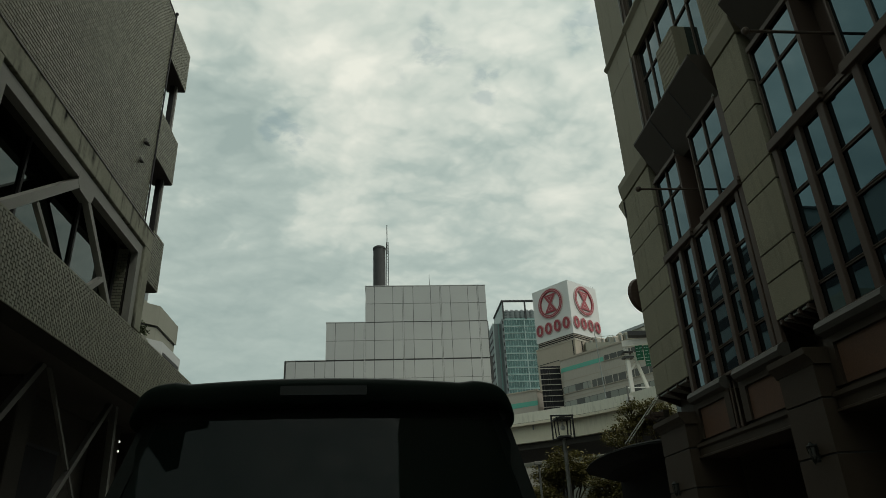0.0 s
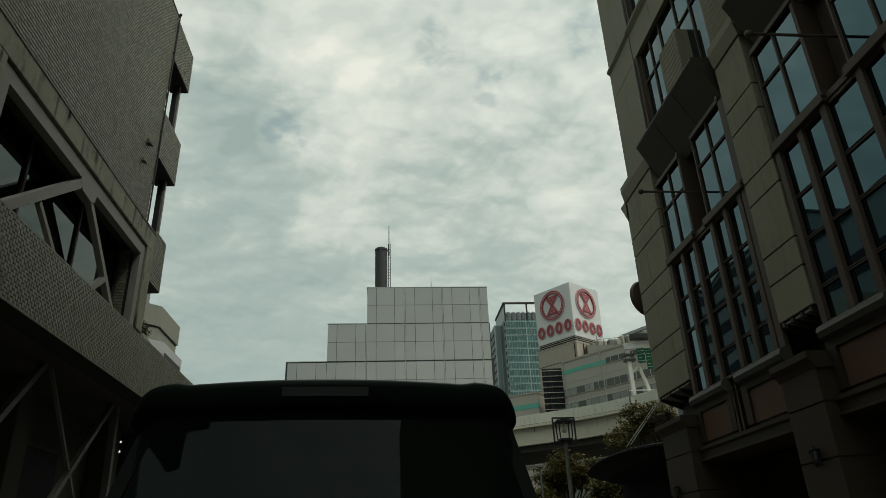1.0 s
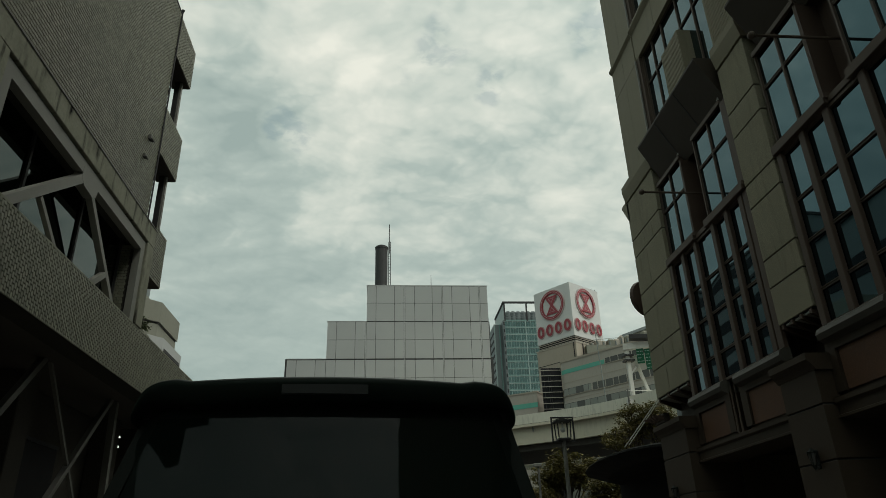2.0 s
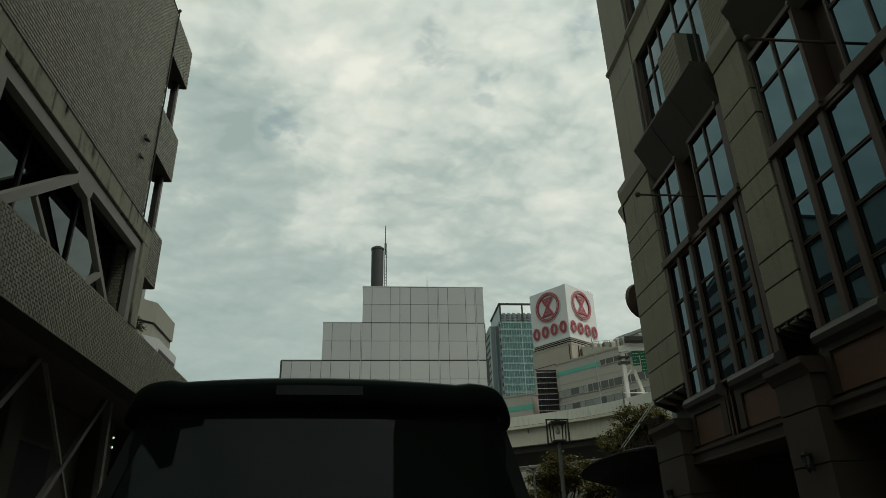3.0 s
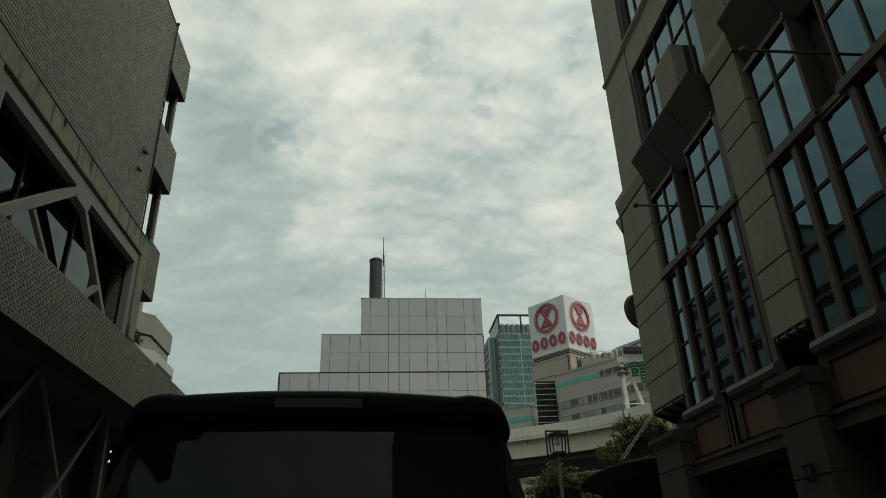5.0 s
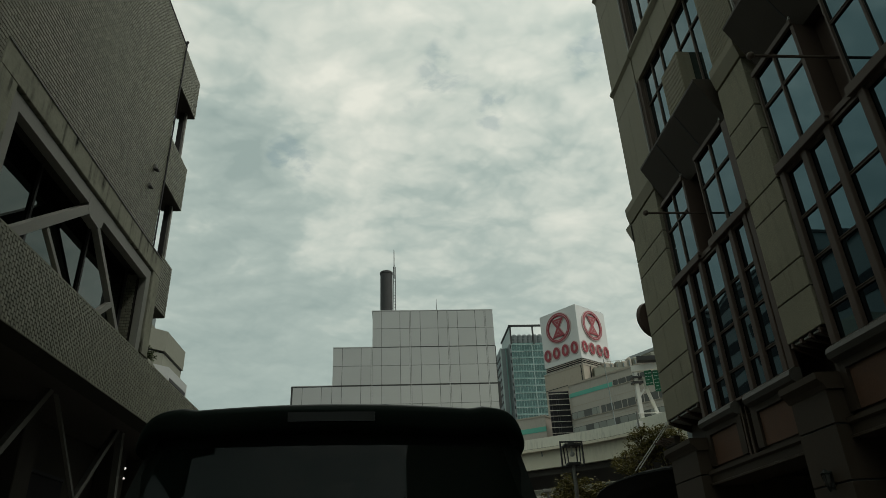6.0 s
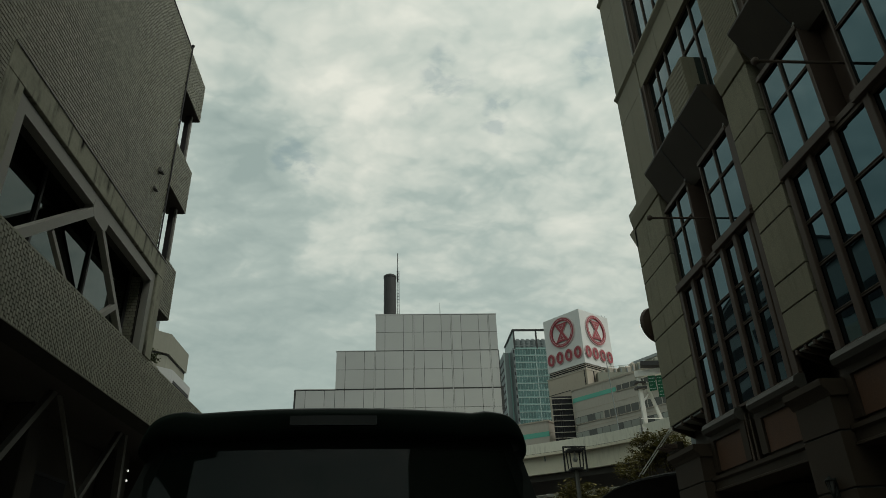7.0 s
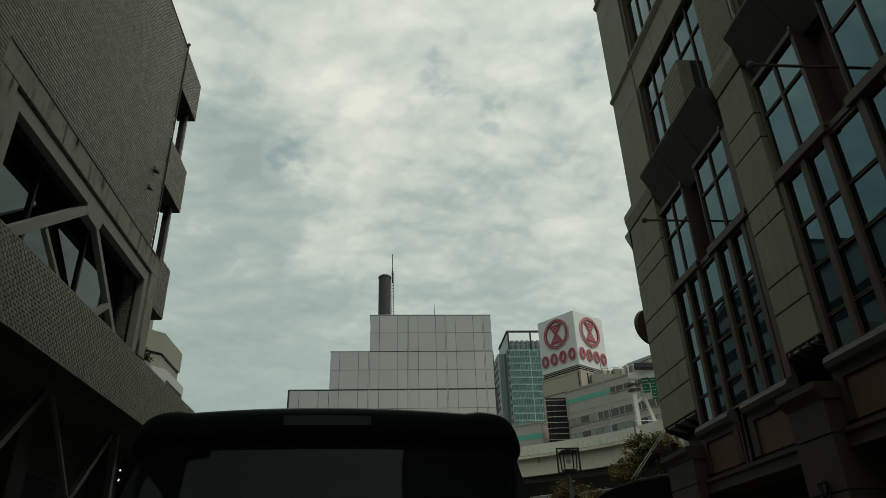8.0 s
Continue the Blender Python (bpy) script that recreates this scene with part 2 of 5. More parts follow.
M_TOWER_PANE = pane_material("green_tower_glass", (0.085, 0.137, 0.13), 1.5, rough=0.08, wave=0.05, scale=0.15, metal=1.0)
M_TOWER_FRAME = material("tower_mullion_metal", (0.29, 0.355, 0.335), 0.4, vary=0.06, scale=0.3)
M_TOWER_GREY = material("tower_grey_cladding", (0.18, 0.205, 0.205), 0.5, vary=0.1, scale=0.2, stain=0.1)
M_TOWER_BAND = material("tower_band_metal", (0.15, 0.26, 0.24), 0.4, vary=0.06, scale=0.3)
M_WHITE = material("white_sign_panel", (0.60, 0.60, 0.585), 0.5, vary=0.05, scale=0.2, fine=4, bump=0.02, stain=0.05)
M_REDPAINT = material("red_sign_enamel", (0.27, 0.03, 0.042), 0.4, vary=0.08, scale=1.0, bump=0.02)
M_SIGNRIM = material("pale_sign_rim", (0.46, 0.36, 0.35), 0.5, vary=0.05)
M_BEIGE = material("beige_store_cladding", (0.40, 0.365, 0.312), 0.65, vary=0.08, scale=0.15, fine=3, bump=0.05, stain=0.12)
M_BEIGE_DIM = material("tan_penthouse_cladding", (0.37, 0.325, 0.265), 0.65, vary=0.08, scale=0.15, fine=3, bump=0.05, stain=0.12)
M_GREEN = material("mint_green_band", (0.13, 0.40, 0.31), 0.5, vary=0.08, scale=0.2)
M_LOUVRE = material("dark_louvre", (0.022, 0.022, 0.024), 0.6, vary=0.1)
M_DIMPANE = pane_material("dim_far_glass", (0.075, 0.072, 0.062), 1.5, rough=0.1, wave=0.05, scale=0.2)
M_FARPANE = pane_material("far_window_glass", (0.24, 0.245, 0.21), 1.5, rough=0.1, wave=0.05, scale=0.2)
M_ROADWAY = material("highway_concrete", (0.63, 0.615, 0.52), 0.8, vary=0.1, scale=0.25, fine=5, bump=0.1, stain=0.28)
M_GIRDER = material("cream_girder_paint", (0.63, 0.585, 0.46), 0.6, vary=0.08, scale=0.3, fine=6, bump=0.05, stain=0.2)
M_OFFWHITE = material("off_white_gantry_paint", (0.62, 0.61, 0.57), 0.5, vary=0.08, scale=0.8, stain=0.1)
M_SIGNGREEN = material("green_road_sign", (0.012, 0.085, 0.045), 0.45, vary=0.05, bump=0.02)
M_SIGNTEXT = material("white_sign_bar", (0.3, 0.36, 0.33), 0.5, vary=0.03, bump=0.0)
M_BLACK = material("black_car_paint", (0.011, 0.018, 0.014), 0.5, vary=0.05, scale=1.0, bump=0.0, coat=0.0)
M_TRIM = material("black_plastic_trim", (0.010, 0.013, 0.011), 0.6, vary=0.1, bump=0.1)
M_CANOPY = material("near_black_canopy_paint", (0.018, 0.018, 0.017), 0.7, vary=0.2, scale=1.5, fine=20, bump=0.1)
M_CARGLASS = pane_material("privacy_glass", (0.008, 0.015, 0.012), 1.39, rough=0.02, wave=0.03, scale=1.2)
M_LENS = material("smoked_lamp_lens", (0.017, 0.018, 0.017), 0.38, vary=0.05, bump=0.0, coat=0.0)
M_TYRE = material("tyre_rubber", (0.02, 0.02, 0.02), 0.85, vary=0.1)
M_ALLOY = material("grey_alloy", (0.35, 0.35, 0.36), 0.35, metal=0.9, vary=0.05)
M_ASPHALT = material("asphalt", (0.05, 0.05, 0.05), 0.9, vary=0.2, scale=0.6, fine=80, bump=0.4, speckle=0.3)
M_PAVING = material("paving_stone", (0.22, 0.20, 0.18), 0.8, vary=0.15, scale=0.8, fine=30, bump=0.2)
M_KERB = material("kerb_concrete", (0.32, 0.31, 0.29), 0.85, vary=0.15, scale=1.0, fine=30, bump=0.2)
M_LINE = material("road_paint", (0.6, 0.6, 0.58), 0.7, vary=0.1)
M_BARK = material("bark", (0.07, 0.055, 0.042), 0.9, vary=0.3, scale=4, fine=30, bump=0.5)
M_LEAF = material("leaf", (0.100, 0.098, 0.033), 0.5, vary=0.25, scale=1.8, fine=20, bump=0.0, pieces=0.5, tint=(0.140, 0.100, 0.034))
leaf_nodes, leaf_links = M_LEAF.node_tree.nodes, M_LEAF.node_tree.links
thin_leaf, leaf_mix = leaf_nodes.new("ShaderNodeBsdfTranslucent"), leaf_nodes.new("ShaderNodeMixShader")
thin_leaf.inputs[0].default_value = (0.10, 0.095, 0.03, 1)
leaf_mix.inputs[0].default_value = 0.25
leaf_links.new(leaf_nodes["Principled BSDF"].outputs[0], leaf_mix.inputs[1])
leaf_links.new(thin_leaf.outputs[0], leaf_mix.inputs[2])
leaf_links.new(leaf_mix.outputs[0], leaf_nodes["Material Output"].inputs["Surface"])
M_FARWALL = material("pale_distant_render", (0.215, 0.217, 0.178), 0.75, vary=0.08, scale=0.3, fine=5, stain=0.15)
M_BUSH = material("bush_leaf", (0.035, 0.045, 0.018), 0.55, vary=0.2, scale=1.5, fine=20, bump=0.0, pieces=0.4)
M_DIMGLASS = material("grimy_lantern_glass", (0.045, 0.045, 0.04), 0.3, vary=0.1, bump=0.0)
M_LAMPGLASS = material("milky_lantern_glass", (0.45, 0.45, 0.42), 0.25, vary=0.05, bump=0.0)


# shade on the canopy's underside is put into near-black colour and low gloss
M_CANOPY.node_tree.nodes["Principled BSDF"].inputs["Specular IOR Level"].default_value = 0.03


# ---- mesh helpers ----
def part(name, bm, mat, parent=None, label="", m=None):
    """Links a bmesh as one mesh object under a thing or a part."""
    me = bpy.data.meshes.new(name)
    bmesh.ops.recalc_face_normals(bm, faces=bm.faces)
    bm.to_mesh(me)
    bm.free()
    me.materials.append(mat)
    ob = new(name, me)
    if m is not None:
        ob.matrix_basis = m
    ob.parent = parent
    if label:
        ob["label"] = label
    return ob


def thing(name, label, category, m=None, group="", kind=""):
    ob = new(name)
    ob.empty_display_size = 0.2
    if m is not None:
        ob.matrix_basis = m
    return tagged(ob, label, category, group, kind)


def solid(bm, x0, x1, y0, y1, z0, z1, bevel=0.0):
    vs = [bm.verts.new((x, y, z)) for z in (z0, z1) for x, y in ((x0, y0), (x1, y0), (x1, y1), (x0, y1))]
    fs = [bm.faces.new([vs[i] for i in q]) for q in ((3, 2, 1, 0), (4, 5, 6, 7), (0, 1, 5, 4), (1, 2, 6, 5), (2, 3, 7, 6), (3, 0, 4, 7))]
    if bevel:
        bmesh.ops.bevel(bm, geom=list({e for f in fs for e in f.edges}), offset=bevel, segments=1, affect="EDGES", profile=0.5)
    return bm


def box(x0, x1, y0, y1, z0, z1, bevel=0.0):
    return solid(bmesh.new(), x0, x1, y0, y1, z0, z1, bevel)


def prism(bm, points, axis, lo, hi):
    """A polygon in the plane across the axis (0 x: (y, z); 1 y: (x, z); 2 z: (x, y)), drawn out from lo to hi."""
    def at(p, h):
        return (h, p[0], p[1]) if axis == 0 else (p[0], h, p[1]) if axis == 1 else (p[0], p[1], h)
    a, b = [bm.verts.new(at(p, lo)) for p in points], [bm.verts.new(at(p, hi)) for p in points]
    bm.faces.new(a), bm.faces.new(b[::-1])
    for i in range(len(a)):
        j = (i + 1) % len(a)
        bm.faces.new((a[j], a[i], b[i], b[j]))
    return bm


def bar(bm, p, q, w, h, up_axis=(0, 0, 1)):
    """A rectangular bar from p to q."""
    p, q = Vector(p), Vector(q)
    d = (q - p).normalized()
    s = d.cross(Vector(up_axis))
    s = s.normalized() if s.length > 1e-4 else Vector((1, 0, 0))
    u = s.cross(d)
    vs = [bm.verts.new(c + s * (i * w / 2) + u * (j * h / 2)) for c in (p, q) for i, j in ((-1, -1), (1, -1), (1, 1), (-1, 1))]
    for k in ((3, 2, 1, 0), (4, 5, 6, 7), (0, 1, 5, 4), (1, 2, 6, 5), (2, 3, 7, 6), (3, 0, 4, 7)):
        bm.faces.new([vs[i] for i in k])
    return bm


def tube(bm, p, q, r0, r1=None, n=12):
    p, q = Vector(p), Vector(q)
    r1 = r0 if r1 is None else r1
    m = Matrix.Translation((p + q) / 2) @ (q - p).to_track_quat("Z", "Y").to_matrix().to_4x4()
    bmesh.ops.create_cone(bm, cap_ends=True, segments=n, radius1=r0, radius2=r1, depth=(q - p).length, matrix=m)
    return bm


def lathe(bm, profile, n=20, at=(0, 0, 0)):
    """A profile of (radius, height) turned round z."""
    rings = [[bm.verts.new((at[0] + r * math.cos(2 * math.pi * i / n), at[1] + r * math.sin(2 * math.pi * i / n), at[2] + z)) for i in range(n)]
             for r, z in profile]
    for a, b in zip(rings, rings[1:]):
        for i in range(n):
            bm.faces.new((a[i], a[(i + 1) % n], b[(i + 1) % n], b[i]))
    bm.faces.new(rings[0][::-1]), bm.faces.new(rings[-1])
    return bm


def ball(bm, c, r, n=12):
    bmesh.ops.create_uvsphere(bm, u_segments=n, v_segments=n // 2 + 2, radius=r, matrix=Matrix.Translation(c))
    return bm


def loft(rings, closed=True):
    bm = bmesh.new()
    vs = [[bm.verts.new(p) for p in r] for r in rings]
    for a, b in zip(vs, vs[1:]):
        for i in range(len(a) if closed else len(a) - 1):
            j = (i + 1) % len(a)
            bm.faces.new((a[i], a[j], b[j], b[i]))
    if closed:
        bm.faces.new(vs[0][::-1]), bm.faces.new(vs[-1])
    return bm


def smooth(ob, crease=40):
    """Smooth shading that keeps edges sharper than the crease angle crisp."""
    bm = bmesh.new()
    bm.from_mesh(ob.data)
    bm.normal_update()
    for f in bm.faces:
        f.smooth = True
    for e in bm.edges:
        e.smooth = len(e.link_faces) == 2 and e.calc_face_angle(0.0) < radians(crease)
    bm.to_mesh(ob.data)
    bm.free()
    return ob


# ---- ground ----
bm = bmesh.new()
solid(bm, -1500, 1500, -1500, 1500, -0.5, 0.0)
tagged(part("ground", bm, M_ASPHALT), "dark grey asphalt street running to the distance", "ground", kind="structure")
LEFT_KERB, RIGHT_KERB = -2.4, 4.6
for side, x0, x1 in (("pavement_left", -8.6, LEFT_KERB - 0.15), ("pavement_right", RIGHT_KERB + 0.15, 12.5)):
    tagged(part(side, box(x0, x1, -45, 32, 0.002, 0.145), M_PAVING), "grey brown stone paved pavement beside the street", "pavement", kind="structure")
for side, x0 in (("kerb_left", LEFT_KERB - 0.15), ("kerb_right", RIGHT_KERB)):
    tagged(part(side, box(x0, x0 + 0.15, -45, 32, 0.002, 0.15, 0.02), M_KERB), "pale concrete kerb along the street", "kerb", kind="structure")
bm = bmesh.new()
for y in range(-40, 32, 8):
    solid(bm, 1.05, 1.2, y, y + 5, 0.002, 0.006)
tagged(part("lane_marking", bm, M_LINE), "worn white dashed lane line on asphalt", "road marking", kind="structure")

# ---- tiled building with a trussed gallery ----
LX = -6.0           # its street face
TW, TH = 0.077, 0.130   # tile pitch across and along
Z_BOT, Z_PAR = 5.37, 6.79   # parapet
Z_HEAD, Z_BAND, Z_ROOF = 8.92, 9.50, 16.25
Y_CORNER, Y_FRAME, Y_END = 16.05, 16.82, 17.74
Y_OPEN = 9.2

hall = thing("tiled_building", "grey beige tile-clad building with a steel-trussed gallery over the pavement", "building")
wall = part("wall", box(-20, LX - 0.012, -7.2, Y_CORNER, Z_BAND, Z_ROOF), M_JOINT, hall, "tile-clad upper wall")
lower_wall = part("wall", box(-20, LX - 0.012, -7.2, Y_OPEN - 0.55, Z_PAR, Z_BAND - 0.004), M_JOINT, hall, "tile-clad wall")
coping = part("coping", box(-20, LX + 0.02, -7.2, Y_CORNER, Z_ROOF, Z_ROOF + 0.05, 0.01), M_DARKSTEEL, hall, "thin dark metal roof coping")
parapet = part("parapet", box(LX - 0.5, LX - 0.012, -5.6, 22.5, Z_BOT, Z_PAR - 0.02), M_JOINT, hall, "tile-clad gallery parapet")
part("parapet_cap", box(LX - 0.52, LX - 0.013, -4.6, 22.5, Z_PAR - 0.02, Z_PAR + 0.01), M_CONC, hall)
# concrete frame round the gallery opening
bm = box(LX - 0.6, LX + 0.02, Y_OPEN - 0.55, Y_FRAME, Z_HEAD + 0.05, Z_BAND - 0.002, 0.012)
# recessed strip under the beam, its shadow line put in as dark colour
part("beam_groove", box(LX - 0.6, LX - 0.22, Y_OPEN - 0.02, Y_CORNER + 0.3, Z_HEAD - 0.002, Z_HEAD + 0.05), M_SOFFIT, hall)
part("drip_edge", box(LX - 0.02, LX + 0.035, Y_OPEN - 0.55, Y_FRAME, Z_BAND - 0.03, Z_BAND + 0.004), M_STRUT, hall)
part("head_beam", bm, M_CONC, hall, "rain-streaked concrete beam")
part("column", box(LX - 0.6, LX + 0.02, Y_OPEN - 0.55, Y_OPEN - 0.02, Z_PAR + 0.012, Z_HEAD + 0.048, 0.012), M_CONC, hall, "weathered concrete column")
part("column", box(LX - 0.6, LX + 0.02, Y_CORNER + 0.3, Y_FRAME, Z_PAR + 0.012, Z_HEAD + 0.048, 0.012), M_CONC, hall, "weathered concrete column")
bm = bmesh.new()
solid(bm, LX - 0.2, LX - 0.03, Y_OPEN, Y_CORNER + 0.27, Z_HEAD - 0.27, Z_HEAD - 0.004)
solid(bm, LX - 0.2, LX - 0.03, Y_OPEN, Y_OPEN + 0.26, Z_PAR + 0.012, Z_HEAD - 0.27)
solid(bm, LX - 0.2, LX - 0.03, Y_CORNER + 0.03, Y_CORNER + 0.27, Z_PAR + 0.012, Z_HEAD - 0.27)
part("inner_frame", bm, M_TRUSS, hall, "pale painted steel frame inside the opening")
# gallery glass, soffits and floor behind the opening
GX = LX - 0.53
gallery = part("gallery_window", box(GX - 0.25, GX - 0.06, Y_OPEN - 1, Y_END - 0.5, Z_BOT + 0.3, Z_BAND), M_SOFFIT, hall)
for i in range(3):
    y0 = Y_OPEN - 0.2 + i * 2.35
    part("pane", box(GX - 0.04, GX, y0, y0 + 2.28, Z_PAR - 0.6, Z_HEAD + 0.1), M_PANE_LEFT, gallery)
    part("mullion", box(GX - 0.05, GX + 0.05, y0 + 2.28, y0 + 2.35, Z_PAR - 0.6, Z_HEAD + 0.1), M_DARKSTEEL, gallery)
part("gallery_ceiling", box(GX, LX - 0.23, Y_OPEN - 1, Y_FRAME - 0.05, Z_HEAD - 0.07, Z_HEAD + 0.1), M_SOFFIT, hall, "gallery soffit with shade in its dark colour")
part("gallery_floor", box(-9.5, LX - 0.51, -4.6, 22.5, Z_BOT + 0.02, Z_BOT + 0.28), M_SOFFIT, hall, "underside of the gallery with shade in its dark colour")
side_wall = part("side_wall", box(GX - 0.2, LX - 0.24, Y_CORNER + 0.0, Y_FRAME - 0.02, Z_PAR - 0.1, Z_HEAD - 0.28), M_JOINT, hall)


def truss(x, near, apex, far, w0, w1, mat, parent):
    """An inverted V: a heavy and a slender box-section brace that meet in a gusset plate; (y, z) of the feet and the plate."""
    (y, z), (yn, zn), (yf, zf) = apex, near, far
    a = part("brace", bar(bmesh.new(), (x, y - 0.25, z), (x, yn, zn), w0, w0, (1, 0, 0)), mat, parent, "pale painted steel brace")
    part("gusset", prism(bmesh.new(), [(y - 0.38, z + 0.2), (y - 0.38, z - 0.04), (y - 0.24, z - 0.16), (y + 0.24, z - 0.20), (y + 0.36, z - 0.12), (y + 0.46, z + 0.2)],
                         0, x - w0 * 0.52, x + w0 * 0.52), mat, a)
    part("brace", bar(bmesh.new(), (x, y + 0.28, z - 0.12), (x, yf, zf), w1, w1, (1, 0, 0)), mat, parent, "slender pale steel brace")


truss(LX - 0.118, (10.06, Z_PAR - 0.1), (12.78, 8.585), (15.12, Z_PAR - 0.1), 0.18, 0.13, M_TRUSS, hall)
part("brace", bar(bmesh.new(), (LX - 0.09, 11.18, 7.40), (LX - 0.09, 12.2, 6.67), 0.09, 0.09, (1, 0, 0)), M_TRUSS, hall, "slender pale steel brace")
part("tie", bar(bmesh.new(), (LX - 0.1, 13.58, 6.63), (LX - 0.1, 14.36, 7.23), 0.12, 0.12, (1, 0, 0)), M_TRUSS, hall)
# spandrels that project past the end wall, with steel posts between them
for z0, z1 in ((14.83, 16.22), (11.53, 12.95), (8.22, 9.66)):
    y0 = Y_CORNER if z0 > 9 else Y_FRAME
    sp = part("spandrel", box(LX - 0.55, LX - 0.012, y0 + 0.004, Y_END, z0, z1), M_JOINT, hall, "tile-clad projecting spandrel")
    part("soffit", box(LX - 0.54, LX - 0.02, y0 + 0.02, Y_END - 0.02, z0 - 0.02, z0 - 0.004), M_SOFFIT, sp)
for z0, z1 in ((12.95, 14.81), (9.66, 11.51)):
    part("post", box(LX - 0.35, LX - 0.215, 17.38, 17.52, z0, z1), M_DARKSTEEL, hall, "dark steel post")
    part("post_cover", box(LX - 0.21, LX - 0.15, 17.40, 17.50, z0, z1), M_TRUSS, hall)
    part("glazing_bar", box(LX - 0.50, LX - 0.36, 17.42, 17.47, z0 + 0.35, z0 + 0.39), M_TRUSS, hall)
bm = tube(bmesh.new(), (LX + 0.03, Y_CORNER - 0.02, Z_BAND), (LX + 0.03, Y_CORNER - 0.02, Z_ROOF + 0.12), 0.022, n=8)
ball(bm, (LX + 0.03, Y_CORNER - 0.02, Z_ROOF + 0.12), 0.05, 8)
for z in (10.6, 12.2, 13.4, 14.9):
    solid(bm, LX - 0.01, LX + 0.04, Y_CORNER - 0.06, Y_CORNER + 0.01, z, z + 0.05)
part("conductor", bm, M_DARKSTEEL, hall, "thin dark lightning conductor with clips")
for y, z, k in ((15.25, 11.33, 0.5), (15.12, 10.72, 0.4)):
    v = part("wall_vent", box(LX, LX + 0.16 * k, y - 0.12 * k, y + 0.12 * k, z, z + 0.26 * k, 0.01), M_STRUT, hall, "small grey vent hood")
    part("mouth", prism(bmesh.new(), [(LX + 0.01, z - 0.01), (LX + 0.28 * k, z - 0.1 * k), (LX + 0.28 * k, z - 0.05 * k), (LX + 0.15 * k, z + 0.02)], 1, y - 0.14 * k, y + 0.14 * k), M_DARKSTEEL, v)
# recessed ground floor with raking struts
BX = -8.3
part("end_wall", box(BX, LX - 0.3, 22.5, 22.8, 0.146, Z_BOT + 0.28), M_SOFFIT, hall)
part("back_wall", box(BX - 0.3, BX, -5.8, 32, 0.146, Z_BOT), M_SOFFIT, hall, "recessed ground floor wall with shade in its dark colour")
# pillars take the recess colour too, which holds the shade under the gallery
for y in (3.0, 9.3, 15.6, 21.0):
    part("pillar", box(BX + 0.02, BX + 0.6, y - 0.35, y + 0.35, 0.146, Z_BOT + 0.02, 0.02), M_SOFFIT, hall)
for ya, yb, w in ((14.5, 9.58, 0.13), (14.78, 19.6, 0.075), (18.4, 13.33, 0.12), (18.68, 19.1, 0.16)):
    part("strut", bar(bmesh.new(), (LX - 1.0, ya, Z_BOT + 0.04), (LX - 1.0, yb, 0.15), w, w, (1, 0, 0)), M_STRUT, hall, "painted raking steel strut")
for y0 in (6.5, 9.9, 12.9, 16.2):
    w = part("shop_window", box(BX + 0.005, BX + 0.03, y0, y0 + 2.6, 0.6, 4.2), M_LOUVRE, hall)
    part("window_frame", solid(solid(bmesh.new(), BX + 0.005, BX + 0.07, y0 - 0.06, y0, 0.6, 4.2), BX + 0.005, BX + 0.07, y0, y0 + 2.6, 4.2, 4.28), M_DARKSTEEL, w)
glow = material("lamp_glow", (0.9, 0.9, 0.85), 0.5, vary=0.0, bump=0.0)
glow.node_tree.nodes["Principled BSDF"].inputs["Emission Color"].default_value = (1, 0.97, 0.9, 1)
glow.node_tree.nodes["Principled BSDF"].inputs["Emission Strength"].default_value = 1.0
for z in (4.36, 4.61):
    lamp = thing("spotlight", "small lit round lamp on a strut under the gallery", "lamp", group="lamps under the gallery")
    part("bulb", ball(bmesh.new(), (LX - 1.0, 19.4, z), 0.028, 8), glow, lamp)
    part("stem", tube(bmesh.new(), (LX - 1.0, 18.75, z), (LX - 1.0, 19.38, z), 0.012, n=6), M_DARKSTEEL, lamp)

# ---- stone office building across the street ----
RX = 8.0
PERIOD = 5.76
R_TOP = 33.0


def up(z):
    return z + EYE


office = thing("office_building", "brown granite office building with tall bronze-framed windows and splayed bays", "building")


def joint_block(name, x0, x1, y0, y1, cuts, mat, parent):
    """A pilaster of stone blocks with open joints at the given heights."""
    core = part(name, box(x0 + 0.03, x1, y0 + 0.03, y1 - 0.03, cuts[0], cuts[-1]), M_GROOVE, parent)
    for a, b in zip(cuts, cuts[1:]):
        ends = [y0, y1]
        if y1 - y0 > 2:      # the wide corner pilaster: one joint all the way up, a second in the low courses
            ends = [y0, y0 + 0.62, y0 + 1.28, y1] if b - a < 0.8 else [y0, y0 + 1.28, y1]
        for p, q in zip(ends, ends[1:]):
            part("stone", box(x0, x1 - 0.05, p + (0.006 if p > y0 else 0), q - (0.006 if q < y1 else 0), a + 0.016, b - 0.016, 0.006), mat, core)
    return core


